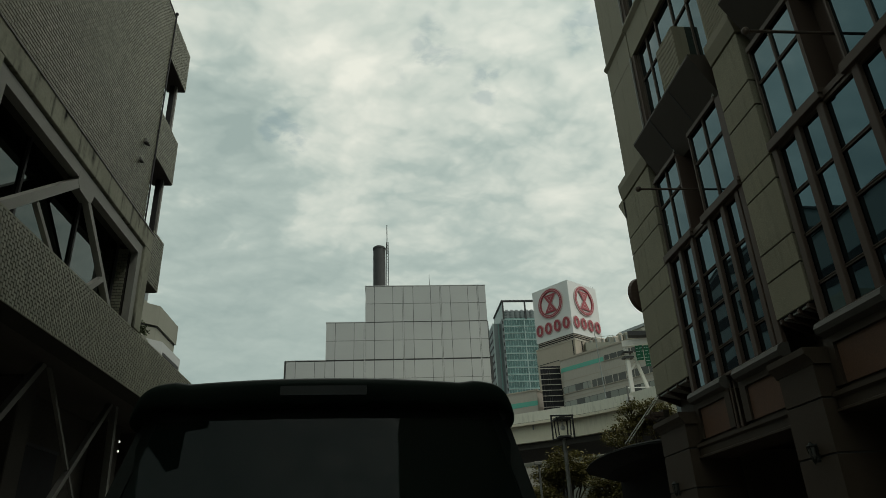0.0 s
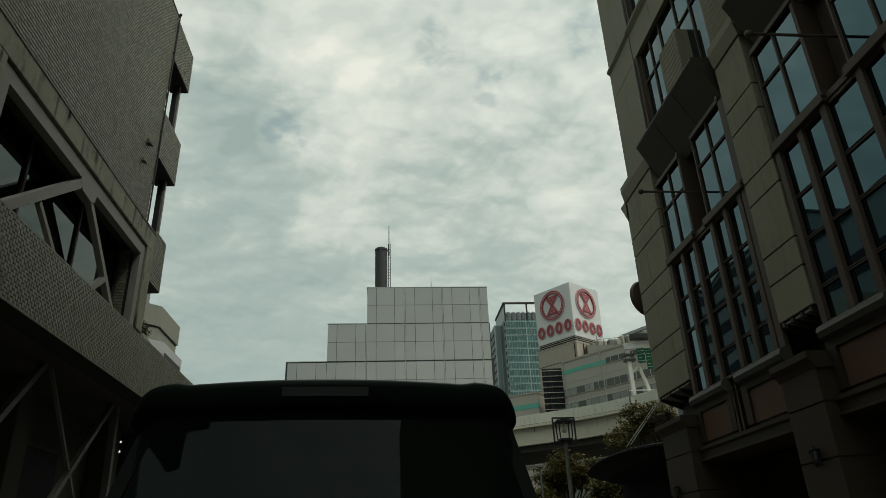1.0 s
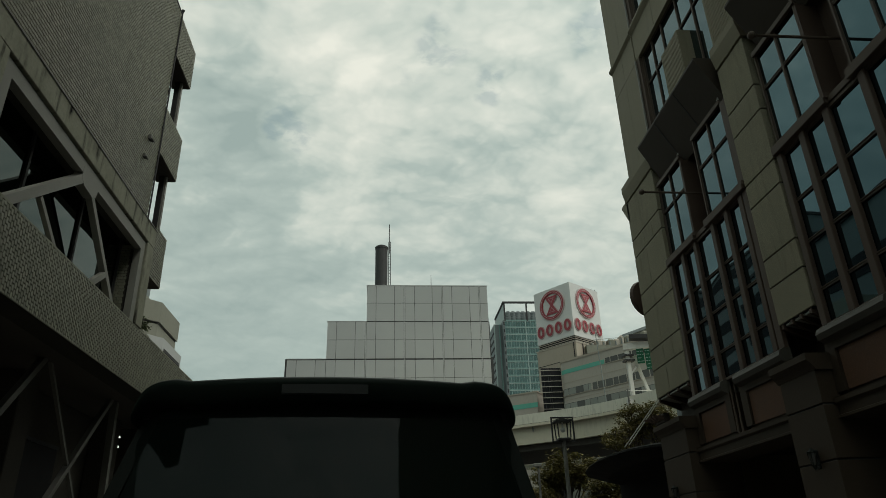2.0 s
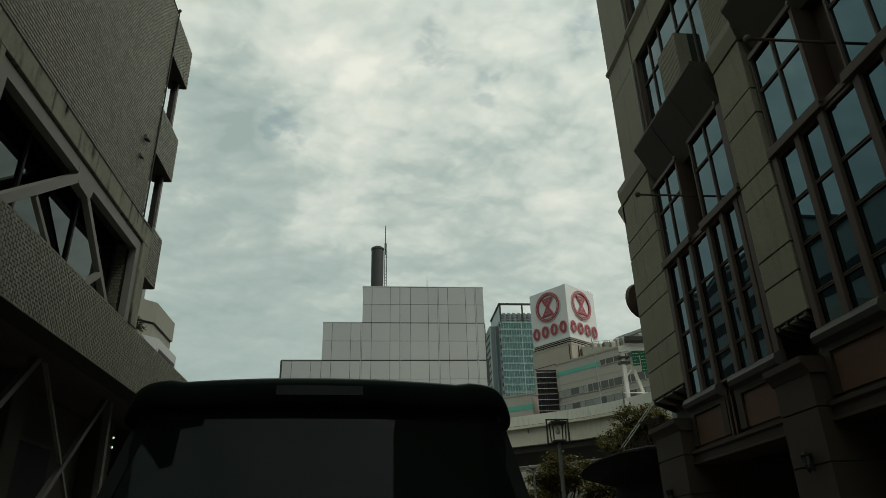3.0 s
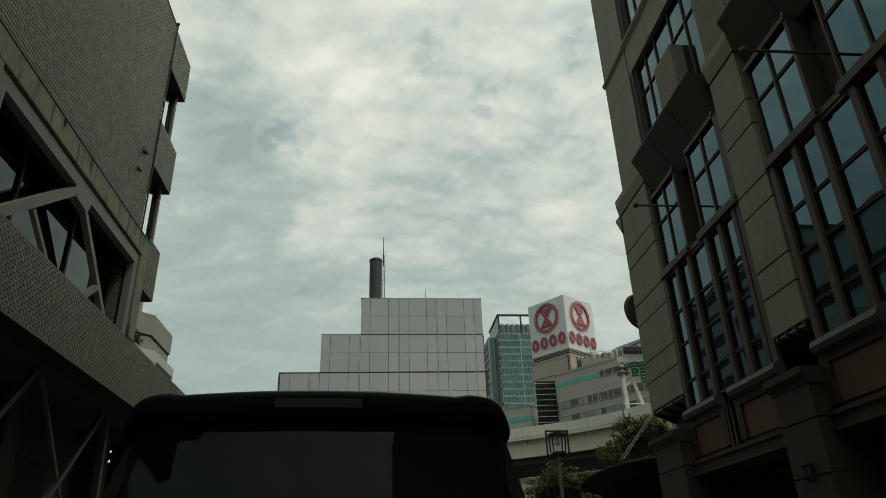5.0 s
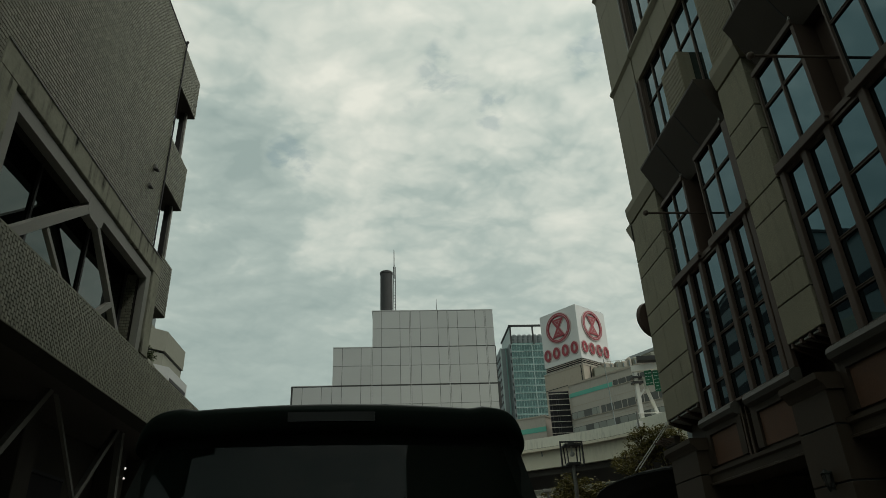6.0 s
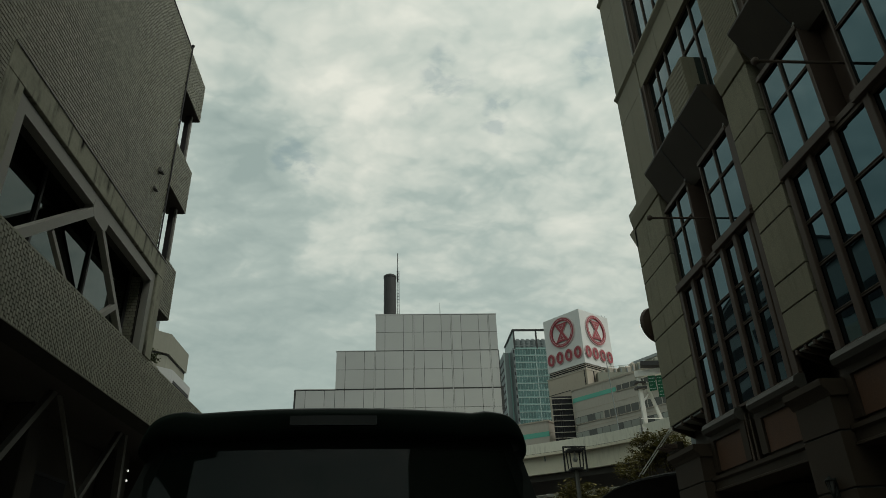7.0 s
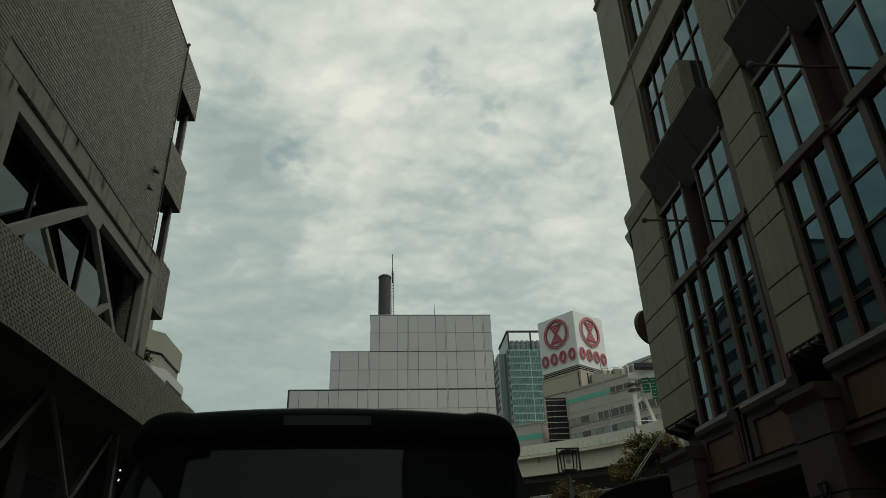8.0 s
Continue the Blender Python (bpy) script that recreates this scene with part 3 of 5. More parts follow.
def glazing(y0, y1, z0, z1, x, bars_y, bars_z, parent, frame=0.06, name="window"):
    """A window: a frame, with glazing bars and panes as its parts."""
    bm = bmesh.new()
    ys, zs = [y0, *bars_y, y1], [z0, *bars_z, z1]
    prof = [(y0, z0), (y1, z0), (y1, z1), (y0, z1)]
    inner = [(y0 + frame, z0 + frame), (y1 - frame, z0 + frame), (y1 - frame, z1 - frame), (y0 + frame, z1 - frame)]
    lo = [[bm.verts.new((x - 0.05, *p)) for p in q] for q in (prof, inner)]
    hi = [[bm.verts.new((x + 0.06, *p)) for p in q] for q in (prof, inner)]
    for i in range(4):
        j = (i + 1) % 4
        for a, b, c, d in ((lo[0], lo[1], i, j), (hi[0], hi[1], i, j), (lo[0], hi[0], i, j), (lo[1], hi[1], i, j)):
            bm.faces.new((a[c], a[d], b[d], b[c]))
    w = part(name, bm, M_FRAME, parent, "bronze-framed reflective window")
    for y in bars_y:
        part("glazing_bar", box(x - 0.035, x + 0.05, y - 0.024, y + 0.024, z0 + frame, z1 - frame), M_FRAME, w)
    for z in bars_z:
        for a, b in zip(ys, ys[1:]):
            p, q = a + (frame if a == y0 else 0.026), b - (frame if b == y1 else 0.026)
            rail = part("glazing_bar", box(x - 0.012, x + 0.044, p, q, z - 0.026, z + 0.026), M_BRONZE, w)
            for k in (-0.022, 0.022):
                part("bead", box(x - 0.03, x - 0.012, p, q, z + k - 0.009, z + k + 0.009), M_FRAME, rail)
    for a, b in zip(ys, ys[1:]):
        for c, d in zip(zs, zs[1:]):
            part("pane", box(x + 0.01, x + 0.03, a + 0.01, b - 0.01, c + 0.01, d - 0.01), M_PANE, w)
    return w


def pilaster(y0, y1):
    zs = [up(z) for z in (4.17, 4.98, 5.59, 6.84, 7.40, 8.66, 9.30, 10.62)]
    if y1 - y0 > 2:
        zs = [up(z) for z in (4.17, 4.98, 5.59, 6.76, 7.40, 8.65, 9.24, 10.62)]
    joint_block("pilaster", RX, RX + 0.9, y0, y1, zs, M_GRANITE, office)
    part("cornice", prism(bmesh.new(), [(RX - 0.03, up(10.64)), (RX - 0.1, up(11.0)), (RX - 0.1, up(11.2)), (RX + 0.9, up(11.2)), (RX + 0.9, up(10.64))], 1, y0 - 0.04, y1 - 0.02),
         M_GRANITE_SMOOTH, office, "projecting stone cornice")
    # bracket slats under the foot of the pilaster
    br = part("bracket", box(RX + 0.62, RX + 0.9, y0 + 0.1, y1 - 0.1, up(3.3), up(4.16)), M_BRONZE, office)
    for i in range(4):
        y = y0 + 0.12 + (y1 - y0 - 0.24) * i / 3
        part("soffit_panel", prism(bmesh.new(), [(RX + 0.04, up(4.15)), (RX + 0.6, up(4.15)), (RX + 0.6, up(4.0)), (RX + 0.04, up(4.11))], 1, y + 0.06, y + (y1 - y0 - 0.24) / 3 - 0.06), M_TRUSS, br) if i < 3 else None
        part("slat", prism(bmesh.new(), [(RX + 0.0, up(4.155)), (RX + 0.64, up(4.155)), (RX + 0.64, up(3.8)), (RX + 0.0, up(4.07))], 1, y - 0.035, y + 0.035), M_BROWN, br)


def pier(y0, y1):
    """Ground floor pier with a flared cap and a wall lantern."""
    x0 = RX - 0.3
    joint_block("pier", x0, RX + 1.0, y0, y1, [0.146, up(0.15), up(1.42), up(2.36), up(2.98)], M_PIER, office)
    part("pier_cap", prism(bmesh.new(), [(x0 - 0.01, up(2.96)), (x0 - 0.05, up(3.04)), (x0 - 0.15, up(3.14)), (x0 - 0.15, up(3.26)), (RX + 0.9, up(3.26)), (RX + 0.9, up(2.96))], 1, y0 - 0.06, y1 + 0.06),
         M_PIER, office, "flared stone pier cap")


def lantern(x, y, z):
    t = thing("wall_lantern", "dark metal wall lantern with grimy glass on a stone pier", "lamp", pose(x, y, z) @ Matrix.Scale(0.56, 4), group="wall lanterns")
    part("backplate", box(-0.02, 0.0, -0.11, 0.11, -0.3, 0.26, 0.005), M_TRIM, t)
    part("glass", lathe(bmesh.new(), [(0.05, -0.2), (0.1, -0.1), (0.12, 0.15), (0.1, 0.17)], 8, (-0.15, 0, 0)), M_DIMGLASS, t, "grimy glass")
    bm = bmesh.new()
    for i in range(4):
        a = math.pi / 4 + i * math.pi / 2
        bar(bm, (-0.15 + 0.06 * math.cos(a), 0.06 * math.sin(a), -0.22), (-0.15 + 0.14 * math.cos(a), 0.14 * math.sin(a), 0.17), 0.02, 0.02)
    lathe(bm, [(0.15, 0.17), (0.16, 0.2), (0.05, 0.29), (0.02, 0.33)], 8, (-0.15, 0, 0))
    lathe(bm, [(0.01, -0.36), (0.06, -0.26), (0.07, -0.2)], 8, (-0.15, 0, 0))
    part("cage", bm, M_TRIM, t)
    part("arm", box(-0.14, -0.02, -0.02, 0.02, -0.24, -0.2), M_DARKSTEEL, t)


def flagpole(y, z):
    t = thing("flagpole", "thin brown wall-mounted flagpole with a ball end", "flagpole", group="wall flagpoles")
    tip, root = (RX - 1.4, y, up(z)), (RX + 0.5, y, up(z))
    part("pole", tube(bmesh.new(), root, tip, 0.028, 0.028, 8), M_FRAME, t)
    part("finial", ball(bmesh.new(), tip, 0.075, 12), M_FRAME, t, "round ball end")
    part("bracket", box(RX + 0.42, RX + 0.54, y - 0.07, y + 0.07, up(z) - 0.09, up(z) + 0.09), M_FRAME, t)


def bay(o):
    """One window bay; o is how far it is moved along the street."""
    gx = RX + 0.14
    far, near = (15.35 + o, 17.13 + o), (12.72 + o, 14.66 + o)
    # upper windows
    for a, b, bar_y in ((15.52 + o, 17.11 + o, 16.32 + o), (12.98 + o, 14.66 + o, 13.83 + o)):
        glazing(a, b, up(7.60), up(10.0), gx, [bar_y], [up(9.07)], office, 0.045)
    part("jamb", box(RX + 0.04, RX + 0.5, 12.68 + o, 12.975 + o, up(7.4), up(9.9), 0.01), M_BROWN, office, "deep brown window jamb")
    for a, b in (far, near):
        part("window_head", box(RX + 0.05, RX + 0.088, b - 1.66, b - 0.02, up(9.93), up(10.05), 0.006), M_FRAME, office, "brown metal window head")
        part("corner_clip", prism(bmesh.new(), [(b - 1.67, up(10.05)), (b - 1.59, up(10.05)), (b - 1.66, up(10.12))], 0, RX + 0.05, RX + 0.08), M_TRUSS, office, "small pale triangular plate")
        part("rail", box(RX - 0.06, gx - 0.06, a - 0.02, b + 0.02, up(7.40), up(7.60), 0.012), M_FRAME, office, "projecting brown metal rail")
    # niche between the windows
    part("niche", box(RX + 0.55, RX + 0.7, near[1], 15.53 + o, up(7.4), up(9.9)), M_BROWN, office, "recessed brown metal panel")
    part("reveal", box(gx - 0.05, RX + 0.56, 15.47 + o, 15.515 + o, up(7.4), up(9.9)), M_BROWN, office)
    part("reveal", box(gx, RX + 0.56, near[1] - 0.03, near[1] + 0.03, up(7.4), up(9.9)), M_BROWN, office)
    part("thin_rail", box(RX + 0.03, RX + 0.14, near[1] + 0.02, far[0] - 0.02, up(7.42), up(7.54)), M_FRAME, office)
    flagpole((near[1] + far[0]) / 2 - 0.1, 8.53)
    # lower windows with fins
    fins = [y + o for y in (17.05, 16.25, 15.48, 14.44, 13.72, 13.0)]
    glazing(near[0] + 0.02, far[1] - 0.02, up(3.72), up(7.4), RX + 0.105, fins[:0:-1], [up(4.42), up(5.40), up(6.29)], office)
    for y in fins:
        part("fin", box(RX + 0.01, RX + 0.11, y - 0.085, y + 0.085, up(3.74), up(7.40), 0.012), M_BROWN, office, "deep brown metal fin")
    part("jamb", box(RX + 0.02, RX + 0.11, near[0] - 0.05, near[0] + 0.16, up(3.74), up(7.4), 0.01), M_BROWN, office)
    for y in (near[0], far[0]):
        part("rail_cap", box(RX - 0.062, RX + 0.34, y - 0.06, y - 0.022, up(7.50), up(7.603), 0.005), M_FRAME, office)
    for a, b in (far, near):
        bm = prism(bmesh.new(), [(gx, up(3.74)), (RX + 0.0, up(3.74)), (RX - 0.1, up(3.68)), (RX - 0.14, up(3.58)), (RX - 0.1, up(3.48)), (RX + 0.02, up(3.42)), (gx, up(3.42))], 1, a - 0.04, b + 0.04)
        part("sill", bm, M_SILL, office, "rounded stone sill")
        # framed red panel below
        pan = part("spandrel_frame", box(RX + 0.1, RX + 0.3, a - 0.1, b + 0.1, up(2.44), up(3.42)), M_PIER, office)
        bm = bmesh.new()
        solid(bm, RX + 0.02, RX + 0.1, a - 0.1, b + 0.1, up(3.28), up(3.42))
        solid(bm, RX + 0.02, RX + 0.1, a - 0.1, a + 0.16, up(2.54), up(3.28))
        solid(bm, RX + 0.02, RX + 0.1, b - 0.16, b + 0.1, up(2.54), up(3.28))
        part("border", bm, M_PIER, pan)
        part("panel", box(RX + 0.07, RX + 0.096, a + 0.18, b - 0.18, up(2.55), up(3.27)), M_RED, pan, "mottled red granite panel")
    bm = bmesh.new()
    for dy in (-0.1, 0.1):
        y = (near[1] + far[0]) / 2 + dy
        tube(bm, (RX + 0.0, y, up(2.2)), (RX + 0.0, y, up(3.5)), 0.035, 0.012, 8)
    part("spike_ornament", bm, M_FRAME, office, "paired tapering metal spikes")
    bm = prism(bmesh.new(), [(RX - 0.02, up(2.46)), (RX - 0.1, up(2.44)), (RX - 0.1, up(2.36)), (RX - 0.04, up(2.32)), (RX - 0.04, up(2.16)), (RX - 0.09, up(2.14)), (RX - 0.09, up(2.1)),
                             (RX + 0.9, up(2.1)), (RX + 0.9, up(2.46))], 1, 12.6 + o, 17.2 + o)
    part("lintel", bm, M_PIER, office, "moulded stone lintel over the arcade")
    # splayed soffit and the balcony shelf over it
    y0, y1 = 12.93 + o, 16.97 + o
    sp = part("splayed_bay", prism(bmesh.new(), [(RX - 0.38, up(11.2)), (RX - 0.38, up(11.26)), (RX + 0.9, up(11.26)), (RX + 0.9, up(9.88)), (RX + 0.3, up(9.88))], 1, y0, y1),
              M_BRONZE, office, "dark splayed soffit")
    for i in (1, 2):
        y = y0 + (y1 - y0) * i / 3
        part("seam", prism(bmesh.new(), [(RX - 0.392, up(11.2)), (RX - 0.37, up(11.2)), (RX + 0.3, up(9.9)), (RX + 0.285, up(9.885))], 1, y - 0.012, y + 0.012), M_GROOVE, sp)
    part("flank", box(RX + 0.3, RX + 0.9, 12.66 + o, y0, up(9.88), up(11.26)), M_BRONZE, sp)
    part("flank", box(RX + 0.3, RX + 0.9, y1, 17.15 + o, up(9.88), up(11.26)), M_BRONZE, sp)
    fl = part("fluted_screen", box(RX - 0.15, RX + 0.23, 13.79 + o, 14.90 + o, up(11.262), up(12.96)), M_GRANITE_SMOOTH, office, "ribbed stone screen on the bay")
    bm = bmesh.new()
    for i in range(15):
        y = 13.81 + o + i * 0.072
        solid(bm, RX - 0.165, RX - 0.148, y, y + 0.05, up(11.27), up(12.95))
    part("ribs", bm, M_GRANITE_SMOOTH, fl)
    # storeys above
    for base in (11.26, 15.86):
        glazing(12.66 + o, 16.71 + o, up(base), up(base + 3.3), RX + 0.21, [y + o for y in (13.39, 14.20, 15.23, 15.96)], [up(base + 2.14)], office)
        part("ledge", prism(bmesh.new(), [(RX + 0.04, up(base + 4.3)), (RX - 0.06, up(base + 4.44)), (RX - 0.06, up(base + 4.52)), (RX + 0.04, up(base + 4.52))], 1, 12.66 + o, 16.93 + o), M_GRANITE_SMOOTH, office, "thin stone ledge")
        sw = part("wall", box(RX + 0.08, RX + 0.9, 12.5 + o, 17.0 + o, up(base + 3.28), up(base + 4.6)), M_GROOVE, office, "smooth stone wall")
        for a, b in ((12.64, 14.16), (14.16, 15.32), (15.32, 16.94)):
            part("stone", box(RX + 0.05, RX + 0.7, a + o + 0.007, b + o - 0.007, up(base + 3.26), up(base + 4.6) - 0.006, 0.005), M_GRANITE_SMOOTH, sw)
        part("corner_trim", box(RX - 0.01, RX + 0.04, 16.90 + o, 16.95 + o, up(base), up(base + 3.25)), M_TRUSS, sw)
        part("jamb", box(RX + 0.06, RX + 0.9, 16.72 + o, 16.95 + o, up(base), up(base + 3.25)), M_FRAME, office)


def upper_pier(y0, y1, ribbed):
    for base in (11.2, 15.8, 20.4):
        w = part("upper_pier", box(RX + 0.05, RX + 0.9, y0 + 0.02, y1 - 0.02, up(base), up(base + 4.6)), M_GROOVE, office, "smooth stone upper pier")
        for a, b in ((base, base + 3.26), (base + 3.26, base + 4.6)):
            for p, q in ((y0, y1),) if ribbed else ((y0, 17.946), (17.954, y1)):
                part("stone", box(RX + 0.03, RX + 0.7, p, q, up(a) + 0.008, up(b) - 0.008, 0.004), M_GRANITE_SMOOTH, w)
        if ribbed:
            bm = bmesh.new()
            for i in range(int((y1 - y0) / 0.06)):
                solid(bm, RX + 0.02, RX + 0.032, y0 + 0.01 + i * 0.06, y0 + 0.04 + i * 0.06, up(base + 0.02), up(base + 4.55))
            part("ribs", bm, M_GRANITE_SMOOTH, w)
        part("ledge", prism(bmesh.new(), [(RX + 0.03, up(base + 4.34)), (RX - 0.06, up(base + 4.44)), (RX - 0.06, up(base + 4.52)), (RX + 0.03, up(base + 4.52))], 1, y0 - 0.02, y1 + 0.02), M_GRANITE_SMOOTH, w)


for k in range(4):
    o = -PERIOD * k
    bay(o)
    pilaster(11.45 + o, 12.66 + o)
    pier(11.45 + o, 12.62 + o)
    upper_pier(11.3 + o, 12.62 + o, True)
    lantern(RX - 0.3, 12.0 + o, up(1.5))
pilaster(17.15, 19.42)
pier(17.2, 18.9)
upper_pier(16.96, 18.95, False)
lantern(RX - 0.3, 18.3, up(1.5))
part("plain_wall", box(RX + 0.1, RX + 14, -33.0, -11.7, 0.146, 46.0), M_GRANITE_SMOOTH, office, "plain stone block")
part("low_block", box(RX + 0.1, RX + 14, -43.0, -33.0, 0.146, 23.0), M_GRANITE_SMOOTH, office, "plain stone block")
part("core", box(RX + 0.9, RX + 14, -11.7, 19.0, up(3.3), R_TOP), M_GRANITE_SMOOTH, office, "stone body of the building")
part("far_wall", box(RX + 0.9, RX + 14, 19.0, 19.35, 0.146, up(10.6)), M_GRANITE_SMOOTH, office)
part("top_wall", box(RX + 0.05, RX + 0.9, -11.6, 18.9, up(25.0), R_TOP), M_GRANITE_SMOOTH, office)
# arcade wall and ceiling: the dimness inside is partly painted into their colour
part("arcade_wall", box(RX + 3.6, RX + 3.9, -22.5, 19.0, 0.146, up(3.3)), M_SOFFIT, office, "wall inside the arcade with shade in its dark colour")
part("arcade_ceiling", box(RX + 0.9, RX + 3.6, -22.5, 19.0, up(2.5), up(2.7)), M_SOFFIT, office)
part("end_bracket", prism(bmesh.new(), [(19.3, up(10.0)), (19.42, up(10.0)), (19.86, up(10.66)), (19.86, up(10.72)), (19.3, up(10.72))], 0, RX + 0.0, RX + 0.12), M_GRANITE_SMOOTH, office)
bm = bmesh.new()
bmesh.ops.create_cone(bm, cap_ends=True, segments=28, radius1=0.6, radius2=0.57, depth=0.12, matrix=pose(RX + 0.42, 20.05, up(7.55), 90, 0, 20))
disc = part("disc_sign", bm, M_BROWN, office, "round brown disc on the end wall")
part("disc_arm", box(RX + 0.42, RX + 0.56, 19.35, 19.97, up(7.5), up(7.64)), M_BRONZE, disc)
aw = part("slatted_hood", box(RX + 0.12, RX + 0.3, 19.44, 20.2, up(3.55), up(3.78)), M_BRONZE, office, "small slatted metal hood")
for k in range(4):
    part("slat", prism(bmesh.new(), [(RX - 0.2, up(3.72)), (RX + 0.13, up(3.72)), (RX + 0.13, up(3.58)), (RX - 0.2, up(3.68))], 1, 19.46 + k * 0.22, 19.52 + k * 0.22), M_BROWN, aw)

# glass entrance canopy past the corner, hung on rods
entry = thing("entrance_canopy", "dark curved entrance canopy hung on steel rods", "canopy")
plan = [(10.0, 19.9), (8.7, 20.0), (8.0, 20.5), (7.55, 21.3), (7.35, 22.4), (7.32, 23.6), (7.45, 25.0), (7.75, 26.6), (8.3, 28.2), (9.1, 29.2), (10.0, 29.4)]
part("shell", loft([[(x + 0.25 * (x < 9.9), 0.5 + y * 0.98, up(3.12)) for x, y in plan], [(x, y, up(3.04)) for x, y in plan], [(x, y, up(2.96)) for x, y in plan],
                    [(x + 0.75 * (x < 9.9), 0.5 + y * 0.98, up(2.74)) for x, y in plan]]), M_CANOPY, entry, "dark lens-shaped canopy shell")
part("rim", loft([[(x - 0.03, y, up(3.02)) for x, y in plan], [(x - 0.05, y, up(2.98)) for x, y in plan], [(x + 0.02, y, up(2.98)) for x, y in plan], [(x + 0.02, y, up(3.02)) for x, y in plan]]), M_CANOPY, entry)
for dy in (0.0, 0.3):
    part("rod", tube(bmesh.new(), (8.2, 19.45 + dy, up(4.3)), (7.6, 21.2 + dy * 1.3, up(3.15)), 0.016, n=8), M_OFFWHITE, entry, "thin steel rod")
# wall borrows the canopy's near-black, standing in for the shade below it
part("wall", box(10.0, 13, 19.4, 29.6, 0.146, up(3.3)), M_CANOPY, entry, "entrance wall with the canopy's shade in its near-black colour")
part("post", box(8.6, 9.1, 20.0, 20.5, 0.146, up(3.4)), M_PIER, entry)

# ---- black van standing ahead ----
van = thing("minivan", "black minivan with privacy glass standing ahead on the street", "car", pose(-0.236, 2.54, 0, 0, 0.9, 0))


def van_section(y):
    """Half width at sill, waist and roof, and the roof's height, along the van from its tail (0)."""
    return 1.93 - 0.02 * min(1, abs(y - 2) / 2) - (0.62 * max(0, (y - 3.1) / 1.4) ** 1.4 if y > 3.1 else 0)


def van_body():
    bm = bmesh.new()
    rings = []
    for y in (0.28, 0.36, 0.6, 1.2, 2.0, 2.8, 3.2, 3.6, 4.0, 4.4, 4.6):
        top = van_section(y)
        k = min(1.0, 0.55 + 0.45 * (4.6 - y) / 0.6)
        pts = [(-0.80, 0.25), (-0.87, 0.5), (-0.87, 0.95), (-0.86, 1.2), (-0.74, top - 0.27), (-0.69, top - 0.12), (-0.6, top - 0.03), (-0.3, top - 0.005)]
        pts = [(x, min(z, top)) for x, z in pts]
        pts = pts + [(-x, z) for x, z in pts[::-1]]
        rings.append([bm.verts.new((x * (1 if z > 1.2 else k), y, z)) for x, z in pts])
    for a, b in zip(rings, rings[1:]):
        for i in range(len(a)):
            j = (i + 1) % len(a)
            bm.faces.new((a[i], a[j], b[j], b[i]))
    bm.faces.new(rings[0]), bm.faces.new(rings[-1][::-1])
    return bm


smooth(part("body", van_body(), M_BLACK, van))


# tailgate: a slightly bowed plate leaning forward towards the roof
def tail_y(z, x):
    return 0.05 + 0.13 * max(0, z - 1.0) + 0.08 * (x / 0.8) ** 2


def half_at(z):
    return min(0.86, 0.79 - (z - 1.5) * 0.31)


gate_rows = []
for z in (0.35, 0.7, 1.0, 1.1, 1.3, 1.5, 1.7, 1.88):
    h = half_at(z)
    gate_rows.append([(x * h, tail_y(z, x * h), z) for x in [-1 + 2 * i / 16 for i in range(17)]])
bm = loft(gate_rows, closed=False)
bmesh.ops.solidify(bm, geom=bm.faces[:], thickness=-0.05)
gate = smooth(part("tailgate", bm, M_BLACK, van))
glass_rows = []
for z in (1.12, 1.25, 1.4, 1.55, 1.7, 1.822):
    h = half_at(z) - 0.045
    glass_rows.append([(x * h, tail_y(z, x * h) - 0.012, z) for x in [-1 + 2 * i / 20 for i in range(21)]])
bm = loft(glass_rows, closed=False)
bmesh.ops.solidify(bm, geom=bm.faces[:], thickness=-0.008)
smooth(part("rear_window", bm, M_CARGLASS, gate, "dark privacy glass"))
# roof spoiler with its stop lamp
sp_rows = []
for i in range(57):
    x = 0.988 * math.sin(-math.pi / 2 + math.pi * i / 56)
    zt = 1.958 - 0.016 * x * x - 0.23 * (1 - (1 - abs(x) ** 24) ** 0.5)
    k = min(1.0, max(0.0, (abs(x) - 0.70) / 0.08))
    zt += 0.012 * k * k * (3 - 2 * k) - 0.006 * max(0.0, abs(x) - 0.3)
    thick = 0.09 - 0.05 * abs(x) ** 12
    y0 = 0.03 + 0.08 * x * x
    X = 0.73 * x
    sp_rows.append([(X, y0 + 0.004, zt - 0.030), (X, y0, zt - 0.014), (X, y0 + 0.03, zt), (X, 0.5, zt + 0.003), (X, 0.5, zt - thick), (X, y0 + 0.07, zt - thick), (X, y0 + 0.02, zt - thick * 0.85)])
spoiler = smooth(part("spoiler", loft(sp_rows), M_BLACK, gate, "gloss black roof spoiler"), 150)
lamp_rows = []
for i in range(9):
    X = -0.168 + 0.32 * i / 8
    y0 = 0.018 + 0.08 * (X / 0.73) ** 2
    lamp_rows.append([(X, y0 + 0.008, 1.922), (X, y0 + 0.012, 1.888), (X, y0 + 0.06, 1.888), (X, y0 + 0.06, 1.922)])
part("stop_lamp", loft(lamp_rows), M_LENS, spoiler, "unlit smoked high stop lamp")
